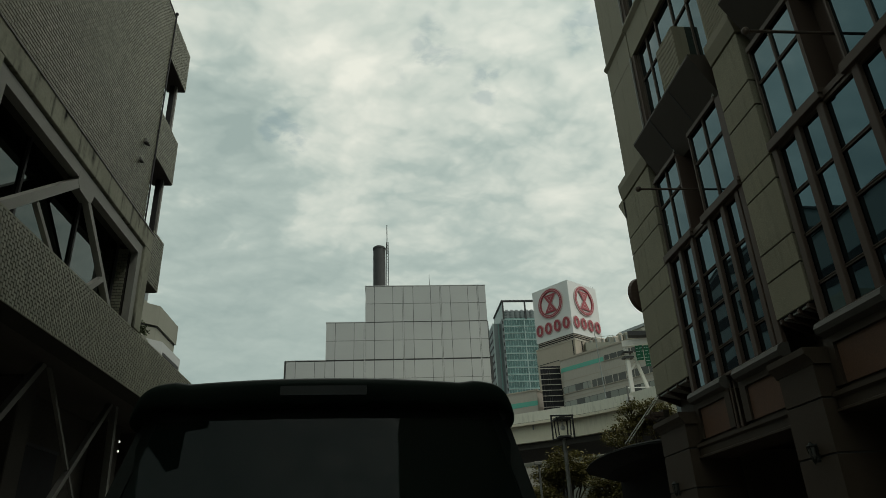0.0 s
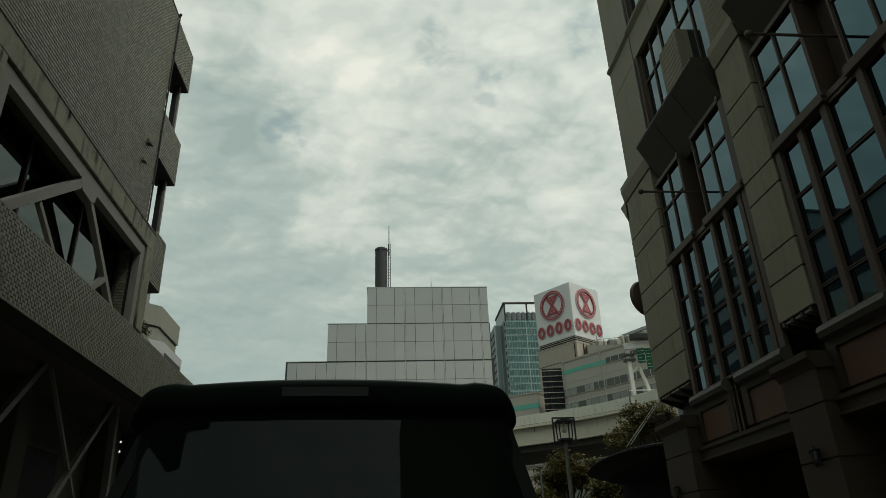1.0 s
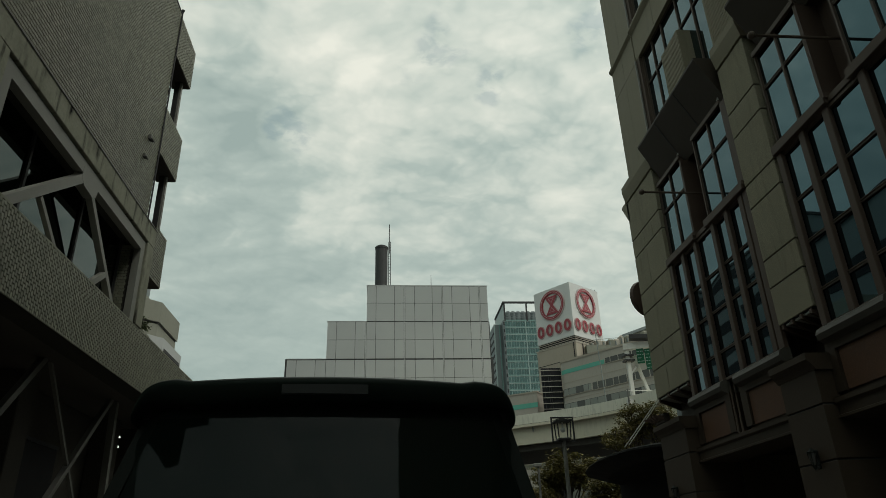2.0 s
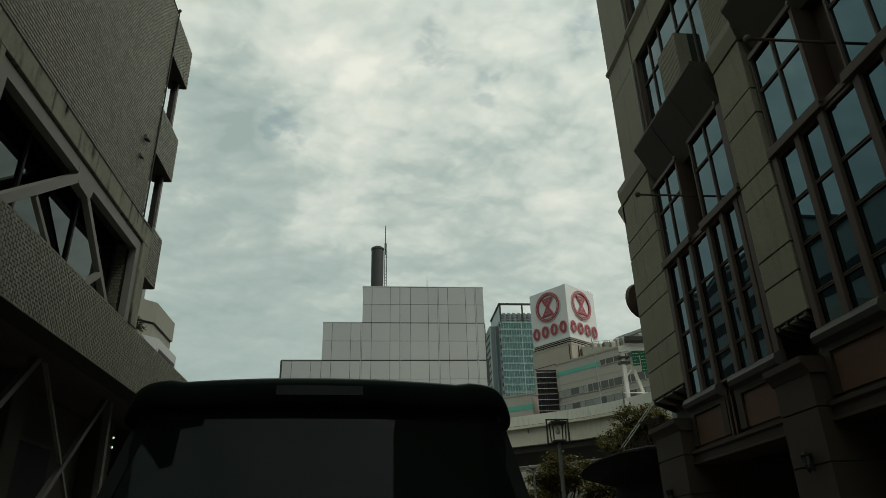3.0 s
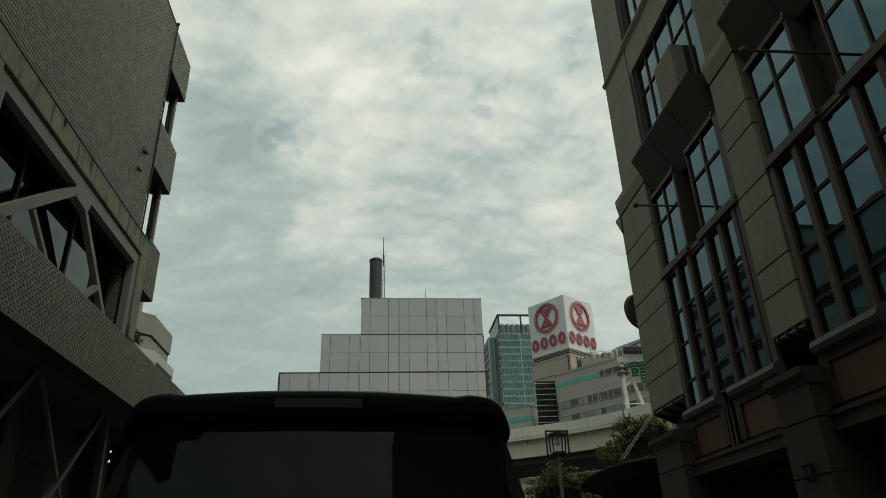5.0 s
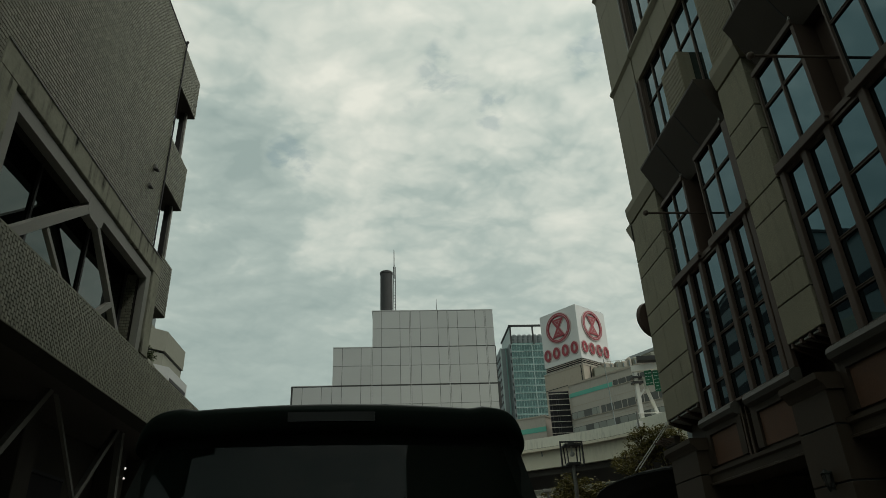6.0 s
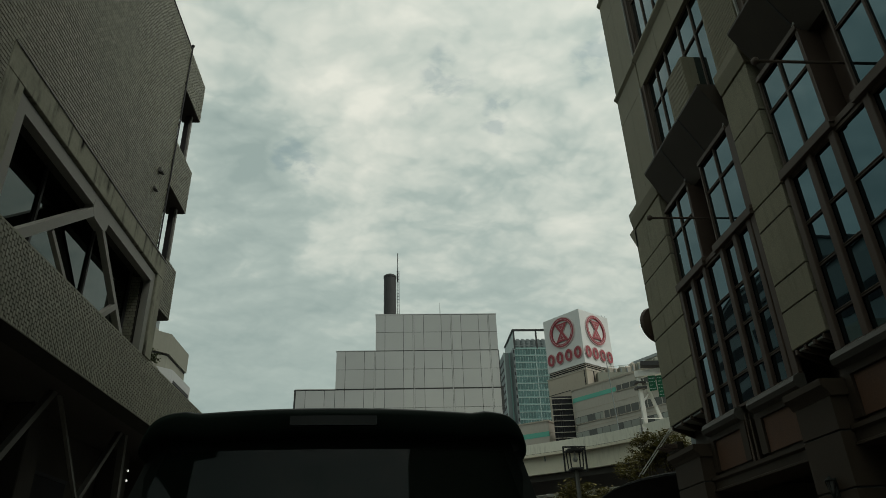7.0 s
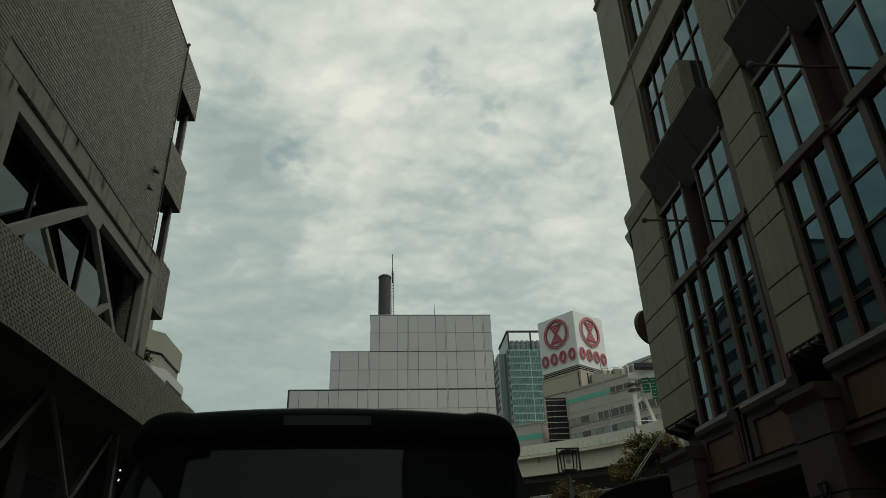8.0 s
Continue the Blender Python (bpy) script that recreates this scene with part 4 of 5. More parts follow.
for s in (-1, 1):
    part("pillar_trim", bar(bar(bmesh.new(), (s * 0.855, 0.14, 1.22), (s * 0.69, 0.24, 1.82), 0.05, 0.03, (0, 1, 0)), (s * 0.855, 0.14, 1.22), (s * 0.86, 0.12, 0.7), 0.05, 0.03, (0, 1, 0)), M_TRIM, van)
    part("tail_lamp", box(s * 0.79 - 0.05, s * 0.79 + 0.05, 0.03, 0.2, 0.78, 1.08, 0.015), M_LENS, van, "dark red tail lamp")
    for y in (0.85, 3.65):
        w = part("wheel", tube(bmesh.new(), (s * 0.66, y, 0.31), (s * 0.85, y, 0.31), 0.31, n=24), M_TYRE, van)
        part("rim", tube(bmesh.new(), (s * 0.8, y, 0.31), (s * 0.857, y, 0.31), 0.2, n=20), M_ALLOY, w)
for s in (-1, 1):
    for y0, y1 in ((0.55, 1.5), (1.58, 2.55), (2.63, 3.3)):
        z1 = 1.60 if y1 < 3 else 1.5
        bm = loft([[(s * 0.856, y0, 1.24), (s * 0.856, y1, 1.24)], [(s * (0.856 - 0.262 * (z1 - 1.24)), y0, z1), (s * (0.856 - 0.262 * (z1 - 1.24)), y1 - 0.12, z1)]], closed=False)
        bmesh.ops.solidify(bm, geom=bm.faces[:], thickness=0.008)
        part("side_window", bm, M_CARGLASS, van, "dark privacy glass")
part("bumper", box(-0.84, 0.84, -0.06, 0.16, 0.32, 0.62, 0.03), M_BLACK, van)

# ---- stepped panel building at the end of the street ----
CY = 75.0
stepped = thing("stepped_building", "pale grey panel-clad stepped building with a dark roof chimney", "building")
COLS = [-10.55, -9.5, -7.42, -6.28, -5.23, -3.12, -1.94, -0.81, 1.30, 2.47, 3.65, 5.71, 6.87, 8.02, 10.1, 11.27, 12.22]
WIDE = (-1.94, 2.47, 6.87, 11.27)   # columns with a broad recessed cover strip
ROWS = [up(z) for z in (29.79, 27.58, 25.37, 23.18, 20.99, 18.8, 16.6, 14.4, 12.2, 10.0)]
for x0, z1 in ((-10.55, ROWS[4]), (-6.28, ROWS[2]), (-1.9, ROWS[0])):
    x1 = {-10.55: -6.28, -6.28: -1.9, -1.9: 12.22}[x0]
    part("wall", box(x0 + 0.04, x1, CY + 0.03, CY + 16, 0, z1 - 0.04), M_GROOVE, stepped)
    part("coping", box(x0 - 0.03, x1 + 0.03, CY - 0.03, CY + 16, z1 - 0.04, z1 + 0.04), M_PANEL, stepped)
for i, (a, b) in enumerate(zip(COLS, COLS[1:])):
    for j, (t, u) in enumerate(zip(ROWS, ROWS[1:])):
        if (j < 2 and a < -2.1) or (j < 4 and a < -6.4):
            continue
        g = 0.022 if j % 2 else 0.15 if j == 4 else 0.085
        wa, wb = (0.085 if c in WIDE else 0.022 for c in (a, b))
        part("panel", box(a + wa, b - wb, CY - 0.01, CY + 0.08, u + 0.02, t - g), M_PANEL, stepped)
for c in WIDE:
    z1 = ROWS[2] if c < -1.9 else ROWS[0]
    part("cover_strip", box(c - 0.055, c + 0.055, CY - 0.002, CY + 0.06, 0, z1 - 0.05), M_PANEL, stepped, "recessed pale joint strip")
part("side_cladding", box(12.22, 12.3, CY, CY + 16, 0, ROWS[0] - 4.5), M_DARKSTEEL, stepped)
part("gutter", box(12.28, 12.5, CY - 0.05, CY + 0.2, ROWS[4] - 2.6, ROWS[4] + 0.1), M_DARKSTEEL, stepped)
part("edge_trim", box(-10.72, -10.55, CY - 0.03, CY + 16, 0, ROWS[4]), M_DARKSTEEL, stepped)
chim = thing("roof_chimney", "dark round steel chimney on the panel building's roof", "chimney")
part("flue", lathe(bmesh.new(), [(0.84, 0), (0.84, 0.25), (0.75, 0.35), (0.75, 5.5), (0.8, 5.58), (0.8, 5.78), (0.6, 5.95), (0.55, 5.85)], 28, (-0.25, CY + 2.0, ROWS[0])), M_CHIM, chim)
bm = bmesh.new()
for dx in (0.62, 0.85):
    tube(bm, (dx, CY + 1.6, ROWS[0]), (dx, CY + 1.6, ROWS[0] + 6.4), 0.045, n=6)
lad = part("ladder", bm, M_DARKSTEEL, chim)
for i in range(16):
    part("rung", tube(bmesh.new(), (0.62, CY + 1.6, ROWS[0] + 0.3 + i * 0.38), (0.85, CY + 1.6, ROWS[0] + 0.3 + i * 0.38), 0.03, n=5), M_DARKSTEEL, lad)
bm = tube(bmesh.new(), (0.7, CY + 1.8, ROWS[0] + 5.0), (0.7, CY + 1.8, ROWS[0] + 7.6), 0.07, 0.055, 6)
tube(bm, (0.7, CY + 1.8, ROWS[0] + 7.6), (0.7, CY + 1.8, ROWS[0] + 8.9), 0.06, 0.05, 6)
part("mast", bm, M_DARKSTEEL, chim)
ant = thing("roof_antenna", "thin grey rod antenna on the roof edge", "antenna")
part("rod", tube(bmesh.new(), (5.7, CY + 1, ROWS[0]), (5.7, CY + 1, ROWS[0] + 1.8), 0.04, 0.02, 6), M_DARKSTEEL, ant)

# ---- glass tower ----
GY = 360.0
tower = thing("glass_tower", "green glass curtain-wall office tower with an open steel crown", "building")
GX0, GX1, GTOP = 67.6, 97.0, up(122.0)
FLOOR, GSTEP, GCOLS = 3.9, 2.9, 10
part("core", box(GX0 + 0.5, GX1, GY + 0.4, GY + 30, 0, GTOP), M_TOWER_GREY, tower)
for i in range(GCOLS):
    for j in range(18):
        x, z = GX0 + 0.1 + i * GSTEP, GTOP - 0.2 - (j + 1) * FLOOR
        part("pane", box(x + 0.08, x + GSTEP - 0.08, GY, GY + 0.1, z + 1.0, z + FLOOR - 0.12), M_TOWER_PANE, tower)
for j in range(19):
    z = GTOP - 0.2 - j * FLOOR
    tr = part("transom", box(GX0, GX1, GY - 0.25, GY + 0.2, z - 0.14, z + 0.16), M_TOWER_FRAME, tower)
    part("spandrel", box(GX0, GX1, GY + 0.02, GY + 0.2, z + 0.16, z + 0.97), M_TOWER_BAND, tr)
for i in range(GCOLS * 2 + 1):
    w = 0.5 if i == 8 else 0.12
    x = GX0 + 0.1 + i * GSTEP / 2
    part("mullion", box(x - w / 2, x + w / 2, GY - 0.3, GY, GTOP - 70, GTOP), M_TOWER_FRAME, tower)
part("flank", box(GX0 - 0.9, GX0, GY - 0.1, GY + 30, 0, GTOP + 0.5), M_TOWER_GREY, tower, "grey clad flank")
part("stair_tower", box(GX0 - 5.4, GX0 - 0.9, GY + 5, GY + 28, 0, GTOP - 0.6), M_TOWER_GREY, tower, "grey clad stair shaft")
part("shaft_fin", box(GX0 - 2.6, GX0 - 2.0, GY + 4.4, GY + 5.0, 0, GTOP - 0.6), M_TOWER_BAND, tower)
part("shaft_fin", box(GX0 - 5.5, GX0 - 4.9, GY + 4.4, GY + 5.0, 0, GTOP - 0.6), M_TOWER_FRAME, tower)
for j in range(18):
    part("side_window", box(GX0 - 5.52, GX0 - 5.4, GY + 6, GY + 27, GTOP - 6 - j * 4.2, GTOP - 4.6 - j * 4.2), M_LOUVRE, tower)
    part("slot", box(GX0 - 0.75, GX0 - 0.1, GY - 0.2, GY - 0.1, GTOP - 2.4 - j * 4.2, GTOP - 0.6 - j * 4.2), M_LOUVRE, tower)
cr = part("crown", box(GX0 - 0.5, GX1, GY - 0.3, GY + 0.9, GTOP + 10.6, GTOP + 11.5), M_DARKSTEEL, tower, "dark open steel roof frame")
part("crown_beam", box(GX0 - 0.5, GX0 + 0.5, GY + 0.9, GY + 30, GTOP + 10.6, GTOP + 11.5), M_DARKSTEEL, cr)
for x, y in ((GX0, GY), (GX0 + 12.6, GY), (GX1 - 0.9, GY), (GX0, GY + 29)):
    part("crown_post", box(x, x + 0.8, y, y + 0.8, GTOP, GTOP + 10.6), M_DARKSTEEL, cr)
part("crown_screen", box(GX0 + 0.05, GX0 + 0.3, GY + 1.2, GY + 29, GTOP, GTOP + 10.4), M_TOWER_FRAME, tower)
for k in range(10):
    part("cooling_unit", lathe(bmesh.new(), [(1.4, 0), (1.5, 6.6), (1.0, 7.6)], 10, (GX0 + 3.4 + k * 2.9, GY + 6, GTOP)), M_TOWER_GREY, tower)
for k in range(4):
    part("louvre", box(GX0 + 0.9, GX1, GY + 0.8, GY + 1.0, GTOP + 0.4 + k * 1.5, GTOP + 0.9 + k * 1.5), M_TOWER_GREY, tower)

# ---- department store with a corner sign box ----
SIGN = pose(44.42, 149.9, up(47.4), 0, 0, 37.0)   # its front corner; sides run along local +x and +y
store = thing("department_store", "beige department store with mint bands and a white sign box", "building")
part("sign_box", box(0, 11.2, 0, 11.2, 0.0, 13.3), M_WHITE, store, "white panelled roof sign box", SIGN)
part("sign_skirt", box(0.25, 11.0, 0.25, 11.0, -1.6, 0.0), M_LOUVRE, store, "dark louvred skirt", SIGN)
for z in (-0.35, -0.8, -1.25):
    part("skirt_rail", box(0.05, 11.1, 0.05, 11.1, z, z + 0.12), M_BEIGE, store, "", SIGN)


def ring(bm, c, r0, r1, depth, n=40):
    """A flat ring facing local -z."""
    for i in range(n):
        a, b = 2 * math.pi * i / n, 2 * math.pi * (i + 1) / n
        q = [(c[0] + r * math.cos(t), c[1] + r * math.sin(t)) for r, t in ((r0, a), (r1, a), (r1, b), (r0, b))]
        prism(bm, q, 2, 0, depth)
    return bm


def oval_ring(rx, ry, ix, iy, depth, n=28):
    """A flat oval ring in the x-y plane."""
    bm = bmesh.new()
    for i in range(n):
        a, b = 2 * math.pi * i / n, 2 * math.pi * (i + 1) / n
        prism(bm, [(ix * math.cos(a), iy * math.sin(a)), (rx * math.cos(a), ry * math.sin(a)), (rx * math.cos(b), ry * math.sin(b)), (ix * math.cos(b), iy * math.sin(b))], 2, 0, depth)
    return bm


def sign_face(m):
    """Round emblem drawn as plain shapes over a row of plain red oval rings; local x along the face, y up, z out of the wall."""
    em = part("emblem", ring(bmesh.new(), (0, 0), 2.95, 3.62, 0.35), M_REDPAINT, store, "round red emblem of plain shapes", m @ pose(5.55, 8.9, 0.0))
    part("emblem_rim", ring(bmesh.new(), (0, 0), 3.62, 3.85, 0.25), M_SIGNRIM, em)
    part("emblem_line", ring(bmesh.new(), (0, 0), 3.24, 3.32, 0.37), M_SIGNRIM, em)
    part("emblem_backing", prism(bmesh.new(), [(-2.05, 2.3), (2.05, 2.3), (0.5, 0.0), (2.05, -2.3), (-2.05, -2.3), (-0.5, 0.0)], 2, 0, 0.2), M_SIGNRIM, em)
    part("emblem_core", prism(bmesh.new(), [(-1.8, 2.25), (1.8, 2.25), (0.34, 0.0), (1.8, -2.25), (-1.8, -2.25), (-0.34, 0.0)], 2, 0, 0.33), M_REDPAINT, em)
    for k in (-1, 1):
        part("emblem_inlay", prism(bmesh.new(), [(-0.85, k * 1.75), (0.85, k * 1.75), (0.0, k * 0.55)], 2, 0.33, 0.345), M_SIGNRIM, em)
        part("emblem_inset", prism(bmesh.new(), [(-0.68, k * 1.66), (0.68, k * 1.66), (0.0, k * 0.70)], 2, 0.345, 0.36), M_REDPAINT, em)
    for i in range(4):
        pl = part("sign_plate", oval_ring(1.02, 1.42, 0.42, 0.86, 0.35), M_REDPAINT, store, "plain red oval ring", m @ pose(1.5 + i * 2.72, 2.85, 0))
        part("plate_rim", oval_ring(1.2, 1.6, 1.02, 1.42, 0.22), M_SIGNRIM, pl)
        part("plate_rim", oval_ring(0.42, 0.86, 0.3, 0.72, 0.22), M_SIGNRIM, pl)


# the face along local x looks to local -y; the one along local y looks to local -x
sign_face(SIGN @ pose(0, 0, 0, 90, 0, 0))
sign_face(SIGN @ Matrix(((0, 0, -1, 0), (-1, 0, 0, 11.2), (0, 1, 0, 0), (0, 0, 0, 1))))
part("penthouse", box(-0.25, 11.6, -0.25, 11.5, -12, -1.7), M_BEIGE_DIM, store, "tan clad penthouse under the sign", SIGN)
part("penthouse_seam", box(-0.30, 11.6, -0.30, 11.55, -5.55, -5.42), M_LOUVRE, store, "", SIGN)
part("penthouse_coping", box(-0.36, 11.7, -0.36, 11.6, -1.75, -1.5), M_BEIGE, store, "", SIGN)
for x, y in ((-0.4, 0.3), (2.2, -0.4)):
    part("downpipe", tube(bmesh.new(), (x, y, -10.5), (x, y, -1.8), 0.1, n=8), M_LOUVRE, store, "thin dark downpipe", SIGN)
for k in range(12):
    part("roof_light", box(9.0 + k * 0.18, 9.06 + k * 0.18, 0.5, 0.56, 13.3, 13.5 + 0.25 * (k % 3)), M_LOUVRE, store, "", SIGN) if k % 2 else None

# street faces of the store: local x along the face towards the camera, -y out of it
FACE = pose(34.4, 130, 0, 0, 0, -53.5)
FLEN = 34.0
F_TOP = up(35.35)


def rounded_block(x0, x1, y1, z0, z1, out=0.0, r=1.6):
    """A block whose corner at (x0, 0) is rounded in plan; it stands out of the face by a little."""
    arc = [(x0 - out + (r + out) * (1 - math.cos(a)), -out + (r + out) * (1 - math.sin(a))) for a in [math.pi / 2 * k / 8 for k in range(9)]]
    return prism(bmesh.new(), arc + [(x1, -out), (x1, y1), (x0 - out, y1)], 2, z0, z1)


smooth(part("wing", rounded_block(0, FLEN, 20, 0, F_TOP), M_BEIGE, store, "beige clad wing with strip windows and a rounded corner", FACE))
part("roof_edge", rounded_block(0, FLEN, 20, F_TOP - 0.28, F_TOP + 0.1, 0.12), M_BEIGE_DIM, store, "", FACE)
part("green_band", rounded_block(0, 11.0, 6, up(32.75), up(33.55), 0.05), M_GREEN, store, "mint green band", FACE)
for z, h, x0, x1, dark in ((up(32.75), 1.0, 11.1, 33, True), (up(28.55), 1.3, 0.9, 7.4, False), (up(28.45), 1.4, 7.7, 33, True), (up(25.75), 1.3, 0.9, 33, False), (up(22.0), 1.3, 0.9, 33, False)):
    w = part("strip_window", box(x0, x1, -0.02, 0.2, z, z + h), M_DIMPANE, store, "strip window", FACE)
    part("window_sill", box(x0 - 0.1, x1, -0.14, -0.02, z - 0.14, z), M_BEIGE_DIM, w)
    x, k = x0, 0
    while x < x1 - 0.4:
        step = 1.75 if k % 3 else 1.2
        if not dark:
            part("pane", box(x + 0.07, min(x + step - 0.05, x1), -0.06, -0.022, z + 0.06, z + h - 0.08), M_FARPANE if k % 4 != 2 else M_DIMPANE, w)
        else:
            part("mullion", box(x, x + 0.12, -0.08, 0.02, z, z + h), M_BEIGE, w)
        x += step
        k += 1
for z in (up(30.9), up(27.6), up(24.6)):
    part("string_course", rounded_block(0, FLEN, 3, z, z + 0.09, 0.03), M_BEIGE_DIM, store, "", FACE)
LOUV = pose(30.0, 131.0, 0, 0, 0, -4)
part("louvre_bay", box(1.2, 5.1, 0, 0.5, 0, up(34.5)), M_LOUVRE, store, "dark recessed louvre bay", LOUV)
for x in (1.6, 2.5, 2.9):
    part("louvre_post", box(x, x + 0.05, -0.25, 0, up(20), up(33.6)), M_DARKSTEEL, store, "", LOUV)
for k in range(13):
    part("louvre_rail", box(0.85, 4.95, -0.5, -0.3, up(33.9) - k * 1.08, up(33.9) - k * 1.08 + 0.11), M_BEIGE, store, "pale horizontal rail", LOUV)
LOW = pose(19.0, 141, 0, 0, 0, -35)
part("low_wing", box(0, 14, 0, 12, 0, up(30.4)), M_BEIGE, store, "lower beige wing", LOW)
part("roof_edge", box(-0.1, 14.1, -0.12, 12, up(30.2), up(30.5)), M_BEIGE_DIM, store, "", LOW)
part("green_band", box(0, 14, -0.05, 0.2, up(27.35), up(28.3)), M_GREEN, store, "mint green band", LOW)
flagmast = thing("light_mast", "thin grey lamp mast standing on the elevated road", "mast")
part("pole", tube(bmesh.new(), (20.8, 62, up(9.1)), (20.4, 62, up(20.4)), 0.055, 0.035, 8), M_TOWER_GREY, flagmast)

# far arena-like roof behind the store
far = thing("far_building", "pale distant building with rounded roof plant", "building")
part("body", box(47, 92, 150, 175, 0, up(45)), M_FARWALL, far)
part("roof", prism(bmesh.new(), [(52, up(45)), (92, up(45)), (92, up(56)), (80, up(54.5)), (66, up(51.5)), (58, up(48.5))], 1, 156, 174), M_FARWALL, far)
part("roof_edge", prism(bmesh.new(), [(57.5, up(48.4)), (66, up(51.4)), (80, up(54.4)), (80, up(55)), (66, up(52.1)), (57.5, up(49.1))], 1, 155.6, 156), M_TOWER_GREY, far)
rnd = random.Random(31)
for k in range(16):
    x, h = 48.4 + k * 1.45, 1.5 + k * 0.2 + rnd.uniform(-0.5, 0.7)
    u = part("roof_unit", box(x, x + rnd.uniform(0.9, 1.7), 151.5, 153.5, up(45), up(45) + h, 0.25), M_BEIGE if k % 3 else M_FARWALL, far, "pale roof plant unit")
    part("duct", tube(bmesh.new(), (x + 0.3, 151.3, up(45)), (x + 0.3, 151.3, up(45) + h * 0.7), 0.16, n=6), M_TOWER_GREY, u)
bm = bmesh.new()
for k in range(18):
    tube(bm, (48.5 + k * 1.35, 150.6, up(45)), (48.5 + k * 1.35, 150.6, up(46.3) + k * 0.13), 0.05, n=5)
bar(bm, (48.5, 150.6, up(46.3)), (71.5, 150.6, up(48.5)), 0.08, 0.08)
part("roof_rail", bm, M_FARWALL, far, "thin pale roof railing")

# ---- elevated road ----
road = thing("elevated_road", "cream steel-girder elevated road with a concrete parapet", "bridge")
R0, RD = Vector((11.6, 60.0, 0)), Vector((5.9, -4.3, 0)).normalized()
RN = Vector((-RD.y, RD.x, 0))   # away from the street
ROAD = Matrix(((RD.x, RN.x, 0, R0.x), (RD.y, RN.y, 0, R0.y), (0, 0, 1, 0), (0, 0, 0, 1)))


def road_sweep(profile, x0=-40, x1=30, n=35):
    """A profile drawn along the road, which bends towards the street past a point."""
    rings = []
    for i in range(n + 1):
        x = x0 + (x1 - x0) * i / n
        rings.append([(x, y - 0.03 * max(0, x - 4) ** 2, z) for y, z in profile])
    return loft(rings)


part("girder", road_sweep([(0.4, up(9.1)), (9, up(9.1)), (9, up(10.5)), (0.4, up(10.5))]), M_GIRDER, road, "cream painted girder", ROAD)
part("deck_edge", road_sweep([(-0.06, up(10.5)), (9.5, up(10.5)), (9.5, up(10.72)), (-0.06, up(10.72))]), M_GIRDER, road, "", ROAD)
part("parapet", road_sweep([(0.0, up(10.76)), (0.35, up(10.76)), (0.3, up(11.58)), (0.05, up(11.58))]), M_ROADWAY, road, "pale rain-marked concrete parapet", ROAD)
part("joint_shadow", road_sweep([(0.04, up(10.72)), (0.3, up(10.72)), (0.3, up(10.76)), (0.04, up(10.76))]), M_GROOVE, road, "", ROAD)
part("underside", road_sweep([(0.8, up(8.6)), (9, up(8.6)), (9, up(9.09)), (0.8, up(9.09))]), M_SOFFIT, road, "", ROAD)
for k in range(9):
    part("drip_pipe", tube(bmesh.new(), (-14 + k * 3.1, 0.3, up(10.1)), (-14 + k * 3.1, 0.3, up(10.55)), 0.05, n=6), M_TOWER_GREY, road, "", ROAD)
part("lower_beam", box(-12, 14, 3, 3.4, up(7.4), up(7.75)), M_ROADWAY, road, "pale beam under the deck", ROAD)
for x in (-12, 26):
    part("pier", box(x, x + 2, 3, 6, 0, up(8.6)), M_ROADWAY, road, "", ROAD)
# sign gantry on the road
gan = thing("sign_gantry", "off-white gantry carrying green road signs on the elevated road", "sign gantry")
GANT = pose(19.75, 52.6, up(11.2))
part("post", box(-0.15, 0.15, -0.15, 0.15, 0, 4.5), M_OFFWHITE, gan, "", GANT)
part("collar", box(-0.35, 0.45, -0.35, 0.35, 3.15, 3.3), M_DARKSTEEL, gan, "", GANT)
part("collar", box(-0.35, 0.45, -0.35, 0.35, 3.6, 3.72), M_DARKSTEEL, gan, "", GANT)
part("brace", bar(bmesh.new(), (0.5, 0, 3.7), (1.5, 0, 0.1), 0.22, 0.22), M_OFFWHITE, gan, "", GANT)
part("strut", bar(bmesh.new(), (0.15, 0, 2.2), (0.75, 0, 2.9), 0.12, 0.12), M_OFFWHITE, gan, "", GANT)
part("arm", bar(bmesh.new(), (-0.25, 0, 4.35), (3.4, -1.2, 4.45), 0.4, 0.5), M_OFFWHITE, gan, "", GANT)
part("walkway", bar(bmesh.new(), (0.2, -0.4, 5.05), (3.4, -1.6, 4.75), 0.9, 0.34), M_DARKSTEEL, gan, "", GANT)
part("foot", box(-0.5, 2.0, -0.3, 0.3, -0.3, 0.12), M_OFFWHITE, gan, "", GANT)
part("foot_rail", bar(bmesh.new(), (-0.6, -0.3, 0.75), (2.6, -0.3, 0.75), 0.06, 0.06), M_OFFWHITE, gan, "", GANT)
for x, y, w, z0, z1 in ((0.55, -0.6, 0.56, 2.85, 4.05), (1.14, -0.82, 1.5, 2.3, 3.98)):
    s = part("road_sign", box(0, w, 0, 0.08, z0, z1, 0.01), M_SIGNGREEN, gan, "green road sign with unreadable white lines", GANT @ pose(x, y, 0, 0, 0, -20))
    for k in range(int((z1 - z0) / 0.27)):
        for p, q in (((0.02, 0.2), (0.26, 0.5)), ((0.06, 0.3),), ((0.02, 0.14), (0.2, 0.32), (0.38, 0.5)))[k % 3]:
            part("sign_bar", box(0.03 + p, 0.03 + q, -0.012, 0.0, z0 + 0.14 + k * 0.27, z0 + 0.19 + k * 0.27), M_SIGNTEXT, s)
part("base_pipe", tube(bmesh.new(), (-0.55, -0.45, -0.4), (-0.55, -0.45, 0.85), 0.07, n=8), M_STRUT, gan, "rusty pipe", GANT)
